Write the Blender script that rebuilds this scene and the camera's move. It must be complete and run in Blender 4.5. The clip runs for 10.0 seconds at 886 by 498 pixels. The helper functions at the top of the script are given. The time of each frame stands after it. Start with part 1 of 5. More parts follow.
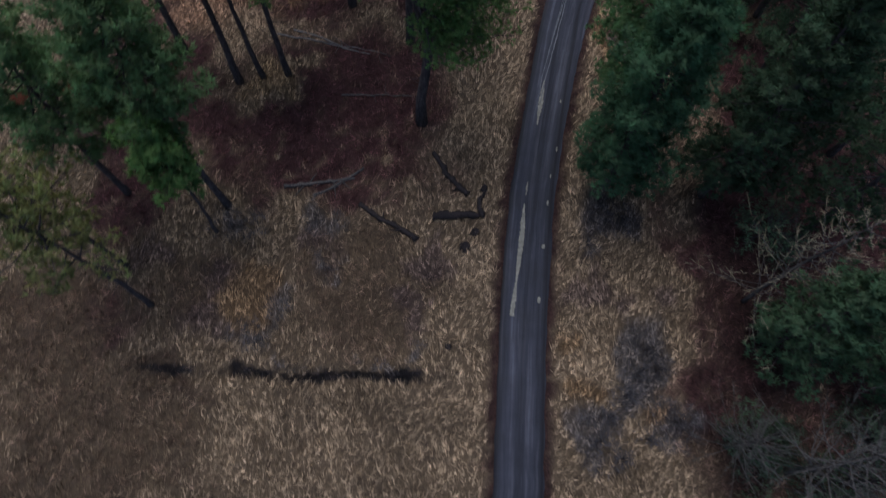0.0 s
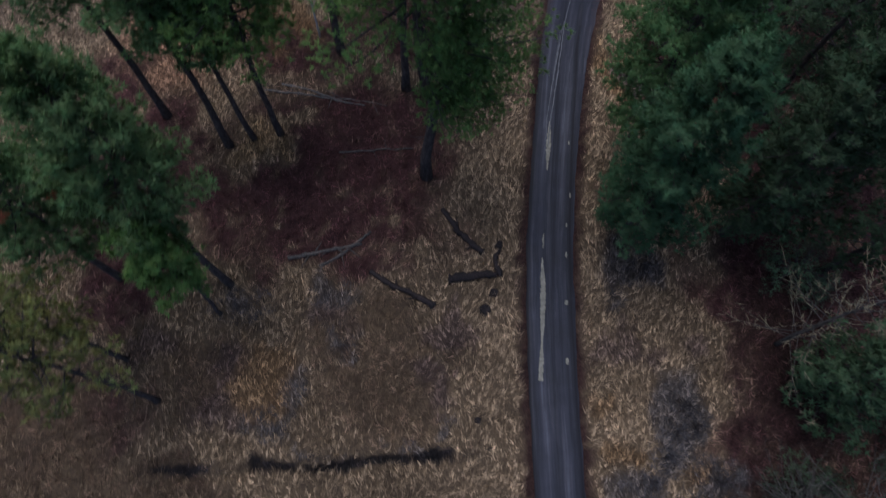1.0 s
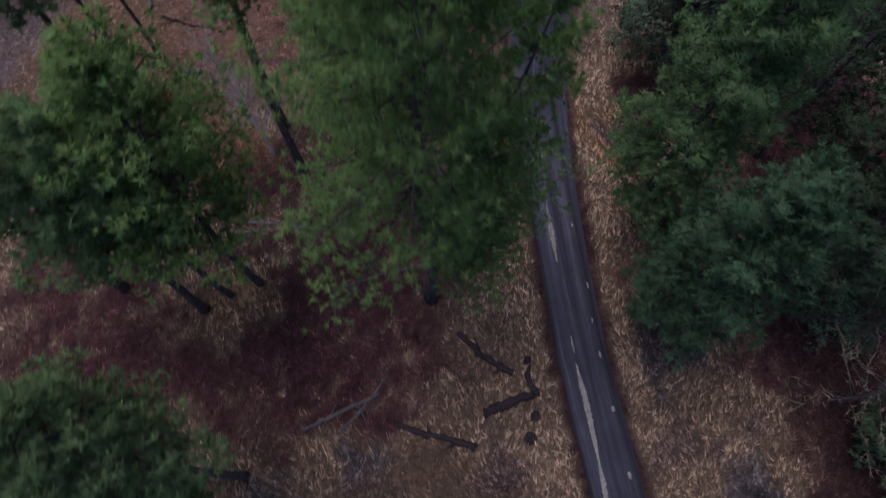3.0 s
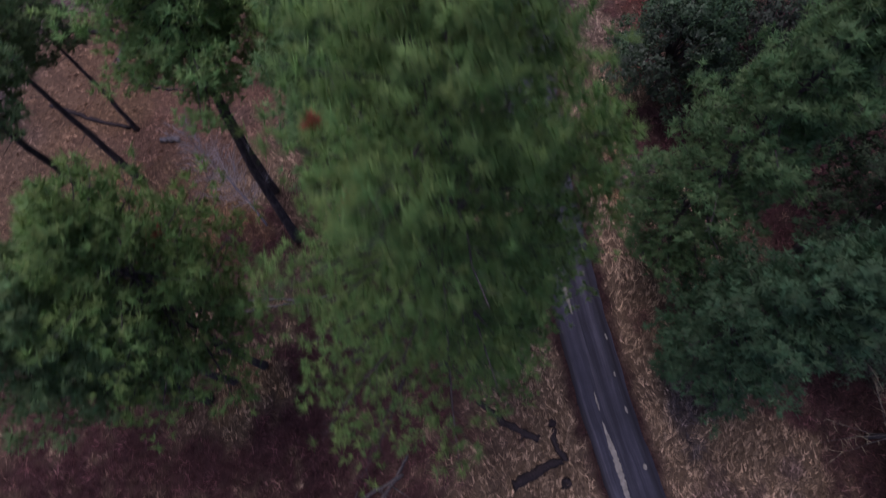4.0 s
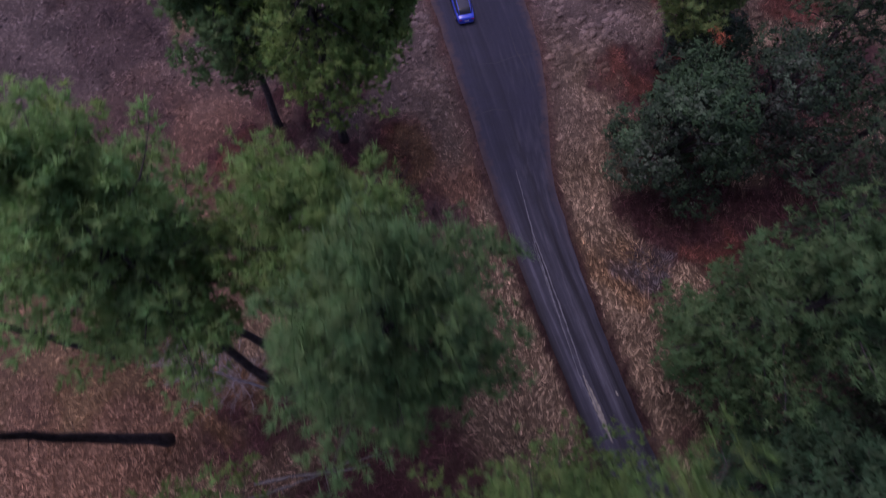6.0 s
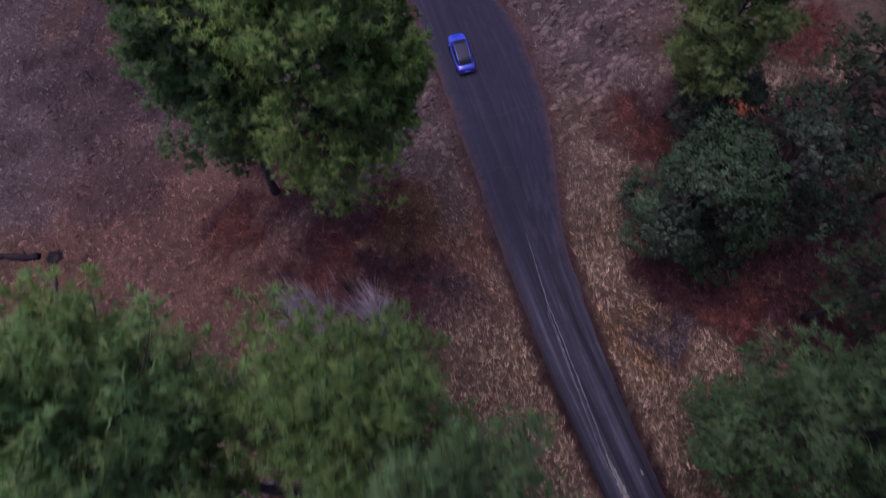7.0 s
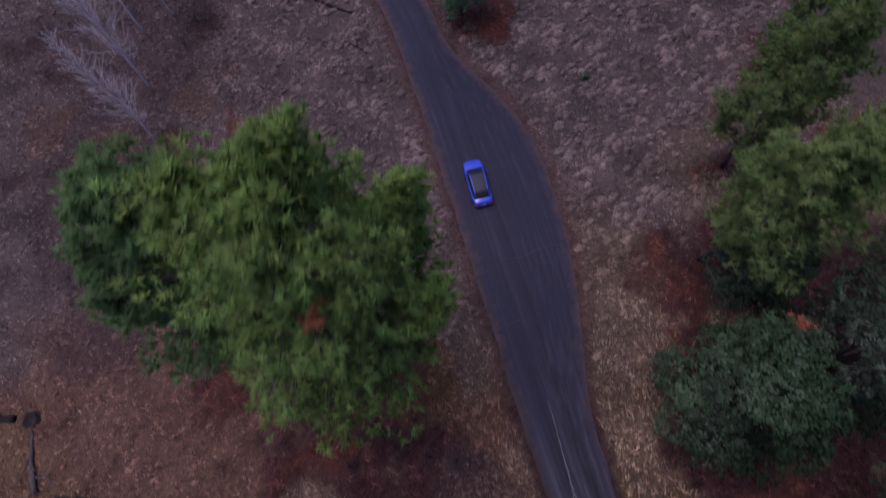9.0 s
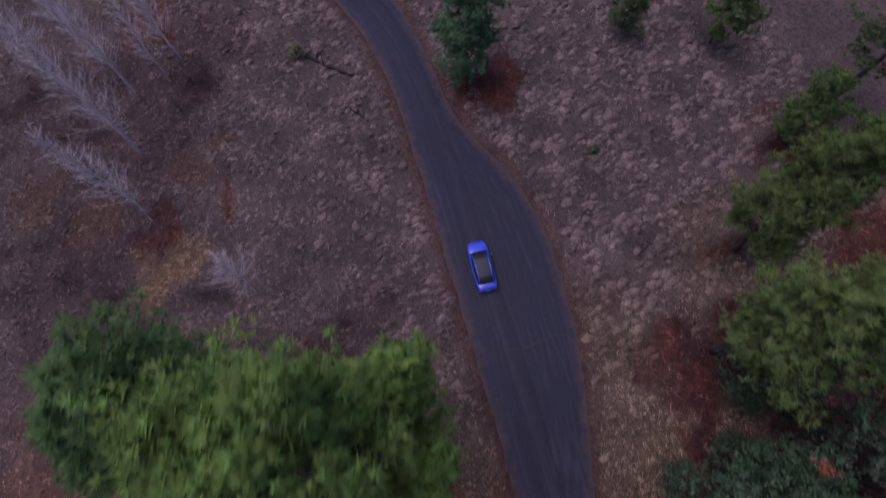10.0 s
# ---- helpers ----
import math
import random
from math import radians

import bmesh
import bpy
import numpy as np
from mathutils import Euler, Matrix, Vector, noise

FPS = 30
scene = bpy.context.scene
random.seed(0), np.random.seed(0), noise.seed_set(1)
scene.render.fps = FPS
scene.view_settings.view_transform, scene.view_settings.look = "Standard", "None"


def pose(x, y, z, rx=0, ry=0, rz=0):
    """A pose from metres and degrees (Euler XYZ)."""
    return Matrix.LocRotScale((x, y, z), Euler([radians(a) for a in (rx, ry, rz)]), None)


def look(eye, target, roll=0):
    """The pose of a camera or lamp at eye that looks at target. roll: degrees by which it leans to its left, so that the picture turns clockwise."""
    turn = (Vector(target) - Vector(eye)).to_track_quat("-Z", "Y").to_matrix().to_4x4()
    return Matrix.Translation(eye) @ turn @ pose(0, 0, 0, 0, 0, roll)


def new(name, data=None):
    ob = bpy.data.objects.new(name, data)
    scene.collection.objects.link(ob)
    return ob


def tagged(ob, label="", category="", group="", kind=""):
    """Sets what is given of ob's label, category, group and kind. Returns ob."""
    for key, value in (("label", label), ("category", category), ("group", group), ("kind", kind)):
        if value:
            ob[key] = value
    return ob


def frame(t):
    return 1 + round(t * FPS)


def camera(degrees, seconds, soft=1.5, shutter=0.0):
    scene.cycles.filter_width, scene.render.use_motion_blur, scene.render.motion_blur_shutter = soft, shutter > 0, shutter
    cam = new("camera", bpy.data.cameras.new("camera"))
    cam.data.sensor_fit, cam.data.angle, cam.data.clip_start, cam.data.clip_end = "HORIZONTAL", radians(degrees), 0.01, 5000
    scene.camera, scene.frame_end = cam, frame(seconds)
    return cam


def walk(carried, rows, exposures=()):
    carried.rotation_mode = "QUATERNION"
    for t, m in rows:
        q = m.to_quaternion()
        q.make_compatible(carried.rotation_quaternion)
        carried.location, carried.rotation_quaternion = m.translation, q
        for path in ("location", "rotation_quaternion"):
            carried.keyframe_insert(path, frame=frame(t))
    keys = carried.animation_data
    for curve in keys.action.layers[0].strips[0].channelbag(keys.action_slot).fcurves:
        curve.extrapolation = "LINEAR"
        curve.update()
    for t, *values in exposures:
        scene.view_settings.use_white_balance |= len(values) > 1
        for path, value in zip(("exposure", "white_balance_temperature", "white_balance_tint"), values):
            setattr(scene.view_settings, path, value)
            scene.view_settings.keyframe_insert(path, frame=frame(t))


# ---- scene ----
cam = camera(76.8, 10.0, soft=1.3, shutter=0.8)
METRES, EYE, TILT, LEAN, TURN = 68.2, 44.4, -66.8, -0.5, 0.0
ROWS = [
    (0.0, 0.0, 0.0, 0.0, 0.0, 0.0, -0.0),
    (0.5, -0.0214, 0.0183, 0.0452, -1.01, -0.4, 2.21),
    (1.0, -0.0378, 0.0368, 0.0898, -1.81, -0.85, 4.35),
    (1.5, -0.0501, 0.0554, 0.1344, -2.72, -1.39, 6.79),
    (2.0, -0.0595, 0.0743, 0.1786, -3.94, -2.01, 9.94),
    (2.5, -0.0662, 0.0929, 0.2218, -5.4, -2.64, 13.37),
    (4.0, -0.0587, 0.1452, 0.3455, -8.29, -4.29, 21.25),
    (4.5, -0.0539, 0.1626, 0.385, -9.49, -4.89, 23.6),
    (5.0, -0.0449, 0.1803, 0.4255, -10.59, -5.5, 25.55),
    (5.5, -0.0338, 0.1973, 0.4689, -11.62, -6.25, 27.21),
    (7.0, 0.0138, 0.2494, 0.6051, -14.12, -8.71, 30.76),
    (7.5, 0.0351, 0.2688, 0.6458, -14.19, -8.86, 30.76),
    (8.0, 0.0595, 0.2873, 0.6869, -14.17, -8.98, 30.63),
    (8.5, 0.0866, 0.3044, 0.7298, -14.06, -9.14, 30.37),
    (9.0, 0.1144, 0.3198, 0.7736, -13.89, -9.16, 30.12),
    (9.5, 0.1433, 0.3353, 0.8208, -13.83, -9.37, 29.85),
    (10.0, 0.174, 0.3512, 0.8679, -13.78, -9.55, 29.55),
]
walk(cam, [(t, pose(0, 0, EYE, TILT, LEAN, TURN) @ pose(METRES * x, METRES * y, METRES * z, 90 + pitch, roll, yaw)) for t, x, y, z, yaw, pitch, roll in ROWS],
     ((0, 0.33, 5750, 11), (1, 0.36, 5750, 13), (2.5, 0.47, 5900, 27), (4.5, 0.44, 5950, 43), (5.5, 0.35, 5900, 48), (7, 0.35, 5900, 52), (8.5, 0.27, 5880, 45), (10, 0.24, 5950, 42)))

# ---- world and light: heavy overcast, late day ----
world = bpy.data.worlds.new("overcast_sky")
scene.world = world
world.use_nodes = True
wn, wl = world.node_tree.nodes, world.node_tree.links
sky = wn.new("ShaderNodeTexSky")
sky.sky_type = "NISHITA"
sky.sun_disc = False
sky.sun_elevation, sky.sun_rotation = radians(72), radians(-32)
sky.air_density, sky.dust_density, sky.ozone_density = 1.0, 3.0, 1.0
wl.new(sky.outputs["Color"], wn["Background"].inputs["Color"])
wn["Background"].inputs["Strength"].default_value = 0.10

sun_data = bpy.data.lights.new("sun", "SUN")
sun_data.energy, sun_data.angle, sun_data.color = 1.0, radians(40), (1.0, 0.97, 0.92)
sun = new("sun", sun_data)
sun.matrix_world = look((-14, 22, 80), (0, 0, 0))


# ---- small tools ----
def rng_of(seed):
    return np.random.default_rng(seed)


def mesh_of(name, verts, tris, material, smooth=False):
    """A mesh from arrays of vertices and triangles."""
    verts, tris = np.asarray(verts, np.float32), np.asarray(tris, np.int32)
    me = bpy.data.meshes.new(name)
    me.vertices.add(len(verts))
    me.vertices.foreach_set("co", verts.ravel())
    me.loops.add(3 * len(tris))
    me.loops.foreach_set("vertex_index", tris.ravel())
    me.polygons.add(len(tris))
    me.polygons.foreach_set("loop_start", np.arange(len(tris), dtype=np.int32) * 3)
    if smooth:
        me.polygons.foreach_set("use_smooth", np.ones(len(tris), bool))
    me.update(calc_edges=True)
    me.materials.append(material)
    return me


def set_colour(me, name, values):
    """A colour for each vertex: the cover or tint that belongs to it."""
    at = me.color_attributes.new(name, "FLOAT_COLOR", "POINT")
    at.data.foreach_set("color", np.c_[np.asarray(values, np.float32), np.ones(len(values), np.float32)].astype(np.float32).ravel())


class Shape:
    """Gathers tubes, sheets and pieces into one mesh."""

    def __init__(self):
        self.v, self.t, self.n = [], [], 0

    def add(self, verts, tris):
        self.v.append(np.asarray(verts, float))
        self.t.append(np.asarray(tris, int) + self.n)
        self.n += len(verts)

    def tube(self, pts, radii, sides=6):
        pts, radii = np.asarray(pts, float), np.asarray(radii, float)
        way = np.gradient(pts, axis=0)
        way /= np.linalg.norm(way, axis=1)[:, None] + 1e-9
        ref = np.array((0, 0, 1.0)) if abs(way[0][2]) < 0.8 else np.array((1.0, 0, 0))
        a = np.cross(way, ref)
        a /= np.linalg.norm(a, axis=1)[:, None] + 1e-9
        b = np.cross(way, a)
        ang = np.linspace(0, 2 * np.pi, sides, endpoint=False)
        ring = pts[:, None] + radii[:, None, None] * (np.cos(ang)[None, :, None] * a[:, None] + np.sin(ang)[None, :, None] * b[:, None])
        k = len(pts)
        i, j = np.meshgrid(np.arange(k - 1) * sides, np.arange(sides), indexing="ij")
        p, q = (i + j).ravel(), (i + (j + 1) % sides).ravel()
        base, ring_ = k * sides, np.arange(sides)
        tris = np.vstack([np.c_[p, q, q + sides], np.c_[p, q + sides, p + sides],
                          np.c_[np.full(sides, base), (ring_ + 1) % sides, ring_],
                          np.c_[np.full(sides, base + 1), base - sides + ring_, base - sides + (ring_ + 1) % sides]])
        self.add(np.vstack([ring.reshape(-1, 3), pts[:1], pts[-1:]]), tris)

    def slivers(self, starts, ends, width):
        """Fine twigs: three-sided points from each start to its end."""
        starts, ends = np.asarray(starts, float), np.asarray(ends, float)
        way = ends - starts
        ref = np.where(np.abs(way[:, 2:]) < 0.8 * np.linalg.norm(way, axis=1)[:, None], (0, 0, 1.0), (1.0, 0, 0))
        a = np.cross(way, ref)
        a /= np.linalg.norm(a, axis=1)[:, None] + 1e-9
        b = np.cross(way, a)
        b /= np.linalg.norm(b, axis=1)[:, None] + 1e-9
        width = np.broadcast_to(np.asarray(width, float), (len(way),))[:, None]
        ring = [starts + width * (math.cos(g) * a + math.sin(g) * b) for g in (0, 2.094, 4.189)]
        v = np.stack(ring + [ends], 1).reshape(-1, 3)
        i = np.arange(len(way)) * 4
        self.add(v, np.vstack([np.c_[i, i + 1, i + 3], np.c_[i + 1, i + 2, i + 3], np.c_[i + 2, i, i + 3]]))

    def mesh(self, name, material, smooth=True):
        return mesh_of(name, np.vstack(self.v), np.vstack(self.t), material, smooth)


def set_normals(me, normals):
    """Soft shading of a clump: each corner faces the way its clump does."""
    me.normals_split_custom_set_from_vertices(np.asarray(normals, np.float32))


def upward(v, tris, normals):
    """The triangles, each wound so that it faces the way of its clump."""
    a, b, c = v[tris[:, 0]], v[tris[:, 1]], v[tris[:, 2]]
    flip = np.einsum("ij,ij->i", np.cross(b - a, c - a), normals[tris[:, 0]]) < 0
    tris = tris.copy()
    tris[flip] = tris[flip][:, ::-1]
    return tris


def part(name, data, parent, label=""):
    ob = new(name, data)
    ob.parent = parent
    return tagged(ob, label)


def bm_part(name, bm, material, parent, label="", smooth=False):
    me = bpy.data.meshes.new(name)
    bm.to_mesh(me)
    bm.free()
    me.materials.append(material)
    if smooth:
        me.polygons.foreach_set("use_smooth", [True] * len(me.polygons))
    return part(name, me, parent, label)


def fan_noise(x, y, scale, seed=0):
    """Smooth noise of the plan, about -1 to 1, from a few turned waves."""
    r = rng_of(900 + seed)
    out = 0
    for i in range(7):
        a, f, p = r.uniform(0, 6.28), r.uniform(0.6, 1.7) / scale, r.uniform(0, 6.28)
        out = out + np.sin((x * np.cos(a) + y * np.sin(a)) * f * 2 * np.pi + p + 1.3 * np.sin((x * np.sin(a) - y * np.cos(a)) * f * 3 + p * 2))
    return out / 3.2


# ---- materials ----
def material(name):
    m = bpy.data.materials.new(name)
    m.use_nodes = True
    t = m.node_tree
    return m, t.nodes, t.links, t.nodes["Principled BSDF"]


def noise_node(n, l, scale, detail=4, rough=0.6, vector=None):
    k = n.new("ShaderNodeTexNoise")
    k.inputs["Scale"].default_value, k.inputs["Detail"].default_value, k.inputs["Roughness"].default_value = scale, detail, rough
    if vector is not None:
        l.new(vector, k.inputs["Vector"])
    return k


def place(n):
    return n.new("ShaderNodeTexCoord").outputs["Object"]


def ramp_node(n, l, fac, *stops):
    k = n.new("ShaderNodeValToRGB")
    while len(k.color_ramp.elements) < len(stops):
        k.color_ramp.elements.new(0.5)
    for e, (p, c) in zip(k.color_ramp.elements, stops):
        e.position, e.color = p, (*c, 1) if len(c) == 3 else c
    l.new(fac, k.inputs["Fac"])
    return k


def mix_node(n, l, kind, fac, a, b):
    k = n.new("ShaderNodeMix")
    k.data_type, k.blend_type = "RGBA", kind
    for sock, value in ((k.inputs[0], fac), (k.inputs[6], a), (k.inputs[7], b)):
        if isinstance(value, (int, float)):
            sock.default_value = value
        elif isinstance(value, tuple):
            sock.default_value = (*value, 1)
        else:
            l.new(value, sock)
    return k.outputs[2]


def bump_node(n, l, height, strength, distance, bsdf):
    k = n.new("ShaderNodeBump")
    k.inputs["Strength"].default_value, k.inputs["Distance"].default_value = strength, distance
    l.new(height, k.inputs["Height"])
    l.new(k.outputs[0], bsdf.inputs["Normal"])


def attribute(n, name, out="Color"):
    k = n.new("ShaderNodeAttribute")
    k.attribute_name = name
    return k.outputs[out]


def ground_material():
    m, n, l, b = material("ground_cover")
    co = place(n)
    big = noise_node(n, l, 0.35, 5, 0.65, co)
    mid = noise_node(n, l, 2.2, 5, 0.7, co)
    fine = noise_node(n, l, 9, 6, 0.8, co)
    c = mix_node(n, l, "MULTIPLY", 1.0, attribute(n, "cover"), ramp_node(n, l, big.outputs["Fac"], (0.3, (0.72, 0.72, 0.74)), (0.7, (1.2, 1.18, 1.12))).outputs[0])
    c = mix_node(n, l, "MULTIPLY", 1.0, c, ramp_node(n, l, mid.outputs["Fac"], (0.3, (0.55, 0.52, 0.52)), (0.55, (1.0, 1.0, 1.0)), (0.75, (1.35, 1.3, 1.2))).outputs[0])
    c = mix_node(n, l, "MULTIPLY", 1.0, c, ramp_node(n, l, fine.outputs["Fac"], (0.38, (0.42, 0.39, 0.38)), (0.5, (0.9, 0.9, 0.9)), (0.62, (1.55, 1.5, 1.4))).outputs[0])
    l.new(c, b.inputs["Base Color"])
    b.inputs["Roughness"].default_value = 0.95
    b.inputs["Specular IOR Level"].default_value = 0.1
    bump_node(n, l, fine.outputs["Fac"], 0.9, 0.12, b)
    return m


def tinted(name, rough=0.8, through_light=0.0, spec=0.2):
    """Plant matter whose colour is its tint, clump by clump."""
    m, n, l, b = material(name)
    c = attribute(n, "tint")
    fine = noise_node(n, l, 3.0, 3, 0.6, place(n))
    c = mix_node(n, l, "MULTIPLY", 1.0, c, ramp_node(n, l, fine.outputs["Fac"], (0.3, (0.75, 0.75, 0.75)), (0.7, (1.2, 1.2, 1.15))).outputs[0])
    l.new(c, b.inputs["Base Color"])
    b.inputs["Roughness"].default_value = rough
    b.inputs["Specular IOR Level"].default_value = spec
    if through_light:
        tr = n.new("ShaderNodeBsdfTranslucent")
        l.new(c, tr.inputs["Color"])
        mx = n.new("ShaderNodeMixShader")
        mx.inputs[0].default_value = through_light
        l.new(b.outputs[0], mx.inputs[1])
        l.new(tr.outputs[0], mx.inputs[2])
        l.new(mx.outputs[0], n["Material Output"].inputs["Surface"])
    return m


def bark(name, dark, light, scale=6.0):
    m, n, l, b = material(name)
    co = n.new("ShaderNodeMapping")
    co.inputs["Scale"].default_value = (1, 1, 0.25)
    l.new(place(n), co.inputs["Vector"])
    k = noise_node(n, l, scale, 5, 0.7, co.outputs[0])
    g = noise_node(n, l, 0.7, 2, 0.5, place(n))
    c = ramp_node(n, l, k.outputs["Fac"], (0.35, dark), (0.68, light)).outputs[0]
    c = mix_node(n, l, "MULTIPLY", 1.0, c, ramp_node(n, l, g.outputs["Fac"], (0.3, (0.7, 0.72, 0.75)), (0.7, (1.15, 1.1, 1.05))).outputs[0])
    l.new(c, b.inputs["Base Color"])
    b.inputs["Roughness"].default_value = 0.9
    b.inputs["Specular IOR Level"].default_value = 0.12
    bump_node(n, l, k.outputs["Fac"], 0.8, 0.05, b)
    return m


def asphalt_material():
    m, n, l, b = material("worn_asphalt")
    co = place(n)
    across = attribute(n, "lane")           # x: metres across, y: metres along
    mp = n.new("ShaderNodeMapping")
    mp.inputs["Scale"].default_value = (1.0, 0.035, 1.0)
    l.new(across, mp.inputs["Vector"])
    streak = noise_node(n, l, 1.9, 4, 0.62, mp.outputs[0])
    grain = noise_node(n, l, 26, 3, 0.7, co)
    blot = noise_node(n, l, 0.5, 4, 0.6, co)
    mid_noise = noise_node(n, l, 1.4, 3, 0.6, co)
    c = ramp_node(n, l, streak.outputs["Fac"], (0.34, (0.020, 0.021, 0.029)), (0.52, (0.034, 0.036, 0.048)), (0.70, (0.072, 0.074, 0.090))).outputs[0]
    sep = n.new("ShaderNodeSeparateXYZ")
    l.new(across, sep.inputs[0])
    newer = n.new("ShaderNodeMapRange")     # a later, smoother surface on the wide stretch
    newer.inputs[1].default_value, newer.inputs[2].default_value, newer.inputs[4].default_value = 44, 60, 0.72
    l.new(sep.outputs[1], newer.inputs[0])
    c = mix_node(n, l, "MIX", newer.outputs[0], c, (0.017, 0.018, 0.034))
    newer_edge = n.new("ShaderNodeMapRange")
    newer_edge.inputs[1].default_value, newer_edge.inputs[2].default_value = 44, 58
    l.new(sep.outputs[1], newer_edge.inputs[0])
    part_way = n.new("ShaderNodeMath")
    part_way.operation, part_way.inputs[1].default_value = "MULTIPLY", 0.2
    l.new(sep.outputs[0], part_way.inputs[0])
    wear = ramp_node(n, l, part_way.outputs[0], (0.0, (0.25, 0.22, 0.22)), (0.06, (0.7, 0.7, 0.7)), (0.15, (1.3, 1.3, 1.3)), (0.26, (1.15, 1.15, 1.15)), (0.39, (0.5, 0.5, 0.52)), (0.52, (1.1, 1.1, 1.1)), (0.64, (0.95, 0.95, 0.95)), (0.74, (0.32, 0.30, 0.30)), (0.80, (0.9, 0.9, 0.92)))
    worn = n.new("ShaderNodeMapRange")
    worn.inputs[1].default_value, worn.inputs[2].default_value, worn.inputs[3].default_value, worn.inputs[4].default_value = 44, 62, 1.0, 0.35
    l.new(sep.outputs[1], worn.inputs[0])
    c = mix_node(n, l, "MULTIPLY", worn.outputs[0], c, wear.outputs[0])
    c = mix_node(n, l, "MULTIPLY", 1.0, c, ramp_node(n, l, blot.outputs["Fac"], (0.3, (0.7, 0.7, 0.72)), (0.7, (1.25, 1.22, 1.2))).outputs[0])
    c = mix_node(n, l, "MULTIPLY", 1.0, c, ramp_node(n, l, grain.outputs["Fac"], (0.3, (0.75, 0.75, 0.75)), (0.7, (1.2, 1.2, 1.2))).outputs[0])
    rim = n.new("ShaderNodeMath")           # dust and needles lie along the rims of the wide stretch
    rim.operation = "MULTIPLY_ADD"
    rim.inputs[1].default_value = 0.55
    l.new(sep.outputs[2], rim.inputs[0])
    l.new(mid_noise.outputs["Fac"], rim.inputs[2])
    dust = mix_node(n, l, "MULTIPLY", 1.0, ramp_node(n, l, rim.outputs[0], (0.45, (0.85, 0.85, 0.85)), (0.95, (0, 0, 0))).outputs[0], newer_edge.outputs[0])
    c = mix_node(n, l, "MIX", dust, c, (0.070, 0.046, 0.042))
    l.new(c, b.inputs["Base Color"])
    l.new(ramp_node(n, l, blot.outputs["Fac"], (0.3, (0.55, 0.55, 0.55)), (0.7, (0.8, 0.8, 0.8))).outputs[0], b.inputs["Roughness"])
    b.inputs["Specular IOR Level"].default_value = 0.22
    bump_node(n, l, grain.outputs["Fac"], 0.5, 0.01, b)
    return m


def simple(name, colour, rough, metal=0.0, coat=0.0, spread=0.12, scale=20):
    m, n, l, b = material(name)
    k = noise_node(n, l, scale, 3, 0.6, place(n))
    lo, hi = tuple(v * (1 - spread) for v in colour), tuple(min(1, v * (1 + spread)) for v in colour)
    l.new(ramp_node(n, l, k.outputs["Fac"], (0.3, lo), (0.7, hi)).outputs[0], b.inputs["Base Color"])
    b.inputs["Roughness"].default_value, b.inputs["Metallic"].default_value, b.inputs["Coat Weight"].default_value = rough, metal, coat
    return m


GROUND = ground_material()
ASPHALT = asphalt_material()
NEEDLES = tinted("pine_needles", 0.6, 0.48, 0.2)
LEAVES = tinted("small_leaves", 0.5, 0.3, 0.4)
DRY = tinted("dry_grass", 0.85, 0.2, 0.15)
TWIG = tinted("twigs", 0.9, 0.0, 0.1)
PINE_BARK = bark("pine_bark", (0.030, 0.027, 0.029), (0.115, 0.098, 0.098))
GREY_WOOD = bark("weathered_wood", (0.042, 0.038, 0.036), (0.14, 0.128, 0.12), 9)
DARK_WOOD = bark("damp_dark_wood", (0.012, 0.010, 0.011), (0.046, 0.038, 0.038), 8)
BLEACHED = bark("bleached_wood", (0.07, 0.066, 0.064), (0.22, 0.208, 0.20), 9)
PALE_BARK = bark("pale_birch_bark", (0.42, 0.40, 0.43), (0.75, 0.73, 0.76), 7)
PALE_MARK = simple("pale_road_mark", (0.19, 0.18, 0.142), 0.75, spread=0.35, scale=3)
STREAK = simple("pale_worn_streak", (0.085, 0.088, 0.098), 0.7, spread=0.4, scale=2)
DARK_SEAL = simple("black_crack_sealer", (0.012, 0.012, 0.014), 0.5)


# ---- the lie of the land ----
def lie(x, y):
    s, u = np.clip(y / 50 - 1, -1.2, 1.15), np.clip(x / 30, -1.5, 2)
    return 0.476 - 1.022 * s - 2.716 * s * s + 0.713 * s ** 3 - 0.131 * u + 0.027 * u * s - 0.369 * u * u


EDGE_L = ((-150, -6), (-60, 0.4), (-0.7, 4.2), (11, 5.0), (19, 5.75), (25, 6.55), (33, 8.1), (40, 9.6), (45.5, 10.8), (51, 12.3), (56.6, 13.9), (62.6, 15.9), (68.9, 17.7), (74.8, 19.5), (81.3, 21.5), (86.6, 23.0), (91.1, 24.3), (97, 25.4), (102, 25.8), (107, 25.5), (125, 21), (190, -8))
EDGE_R = ((-150, -2), (-60, 4.4), (-0.7, 8.0), (11, 8.8), (18, 9.6), (24.3, 10.4), (32, 12.0), (40, 14.0), (45, 15.5), (51, 17.7), (53.5, 18.9), (59.6, 22.8), (64.4, 25.4), (70, 27.6), (74.3, 28.8), (79.2, 29.1), (83.3, 28.5), (87.4, 28.1), (91.2, 28.9), (97, 30.2), (102, 30.9), (107, 30.6), (125, 26.4), (190, -2))
_y = np.arange(-150, 190.1, 0.5)
_k = np.exp(-np.linspace(-2, 2, 13) ** 2)
_k /= _k.sum()


def soft_edge(table):
    x = np.interp(_y, [p[0] for p in table], [p[1] for p in table])
    return np.convolve(np.pad(x, 6, mode="reflect", reflect_type="odd"), _k, "valid")


_xl, _xr = soft_edge(EDGE_L), soft_edge(EDGE_R)


def edges(y):
    return np.interp(y, _y, _xl), np.interp(y, _y, _xr)


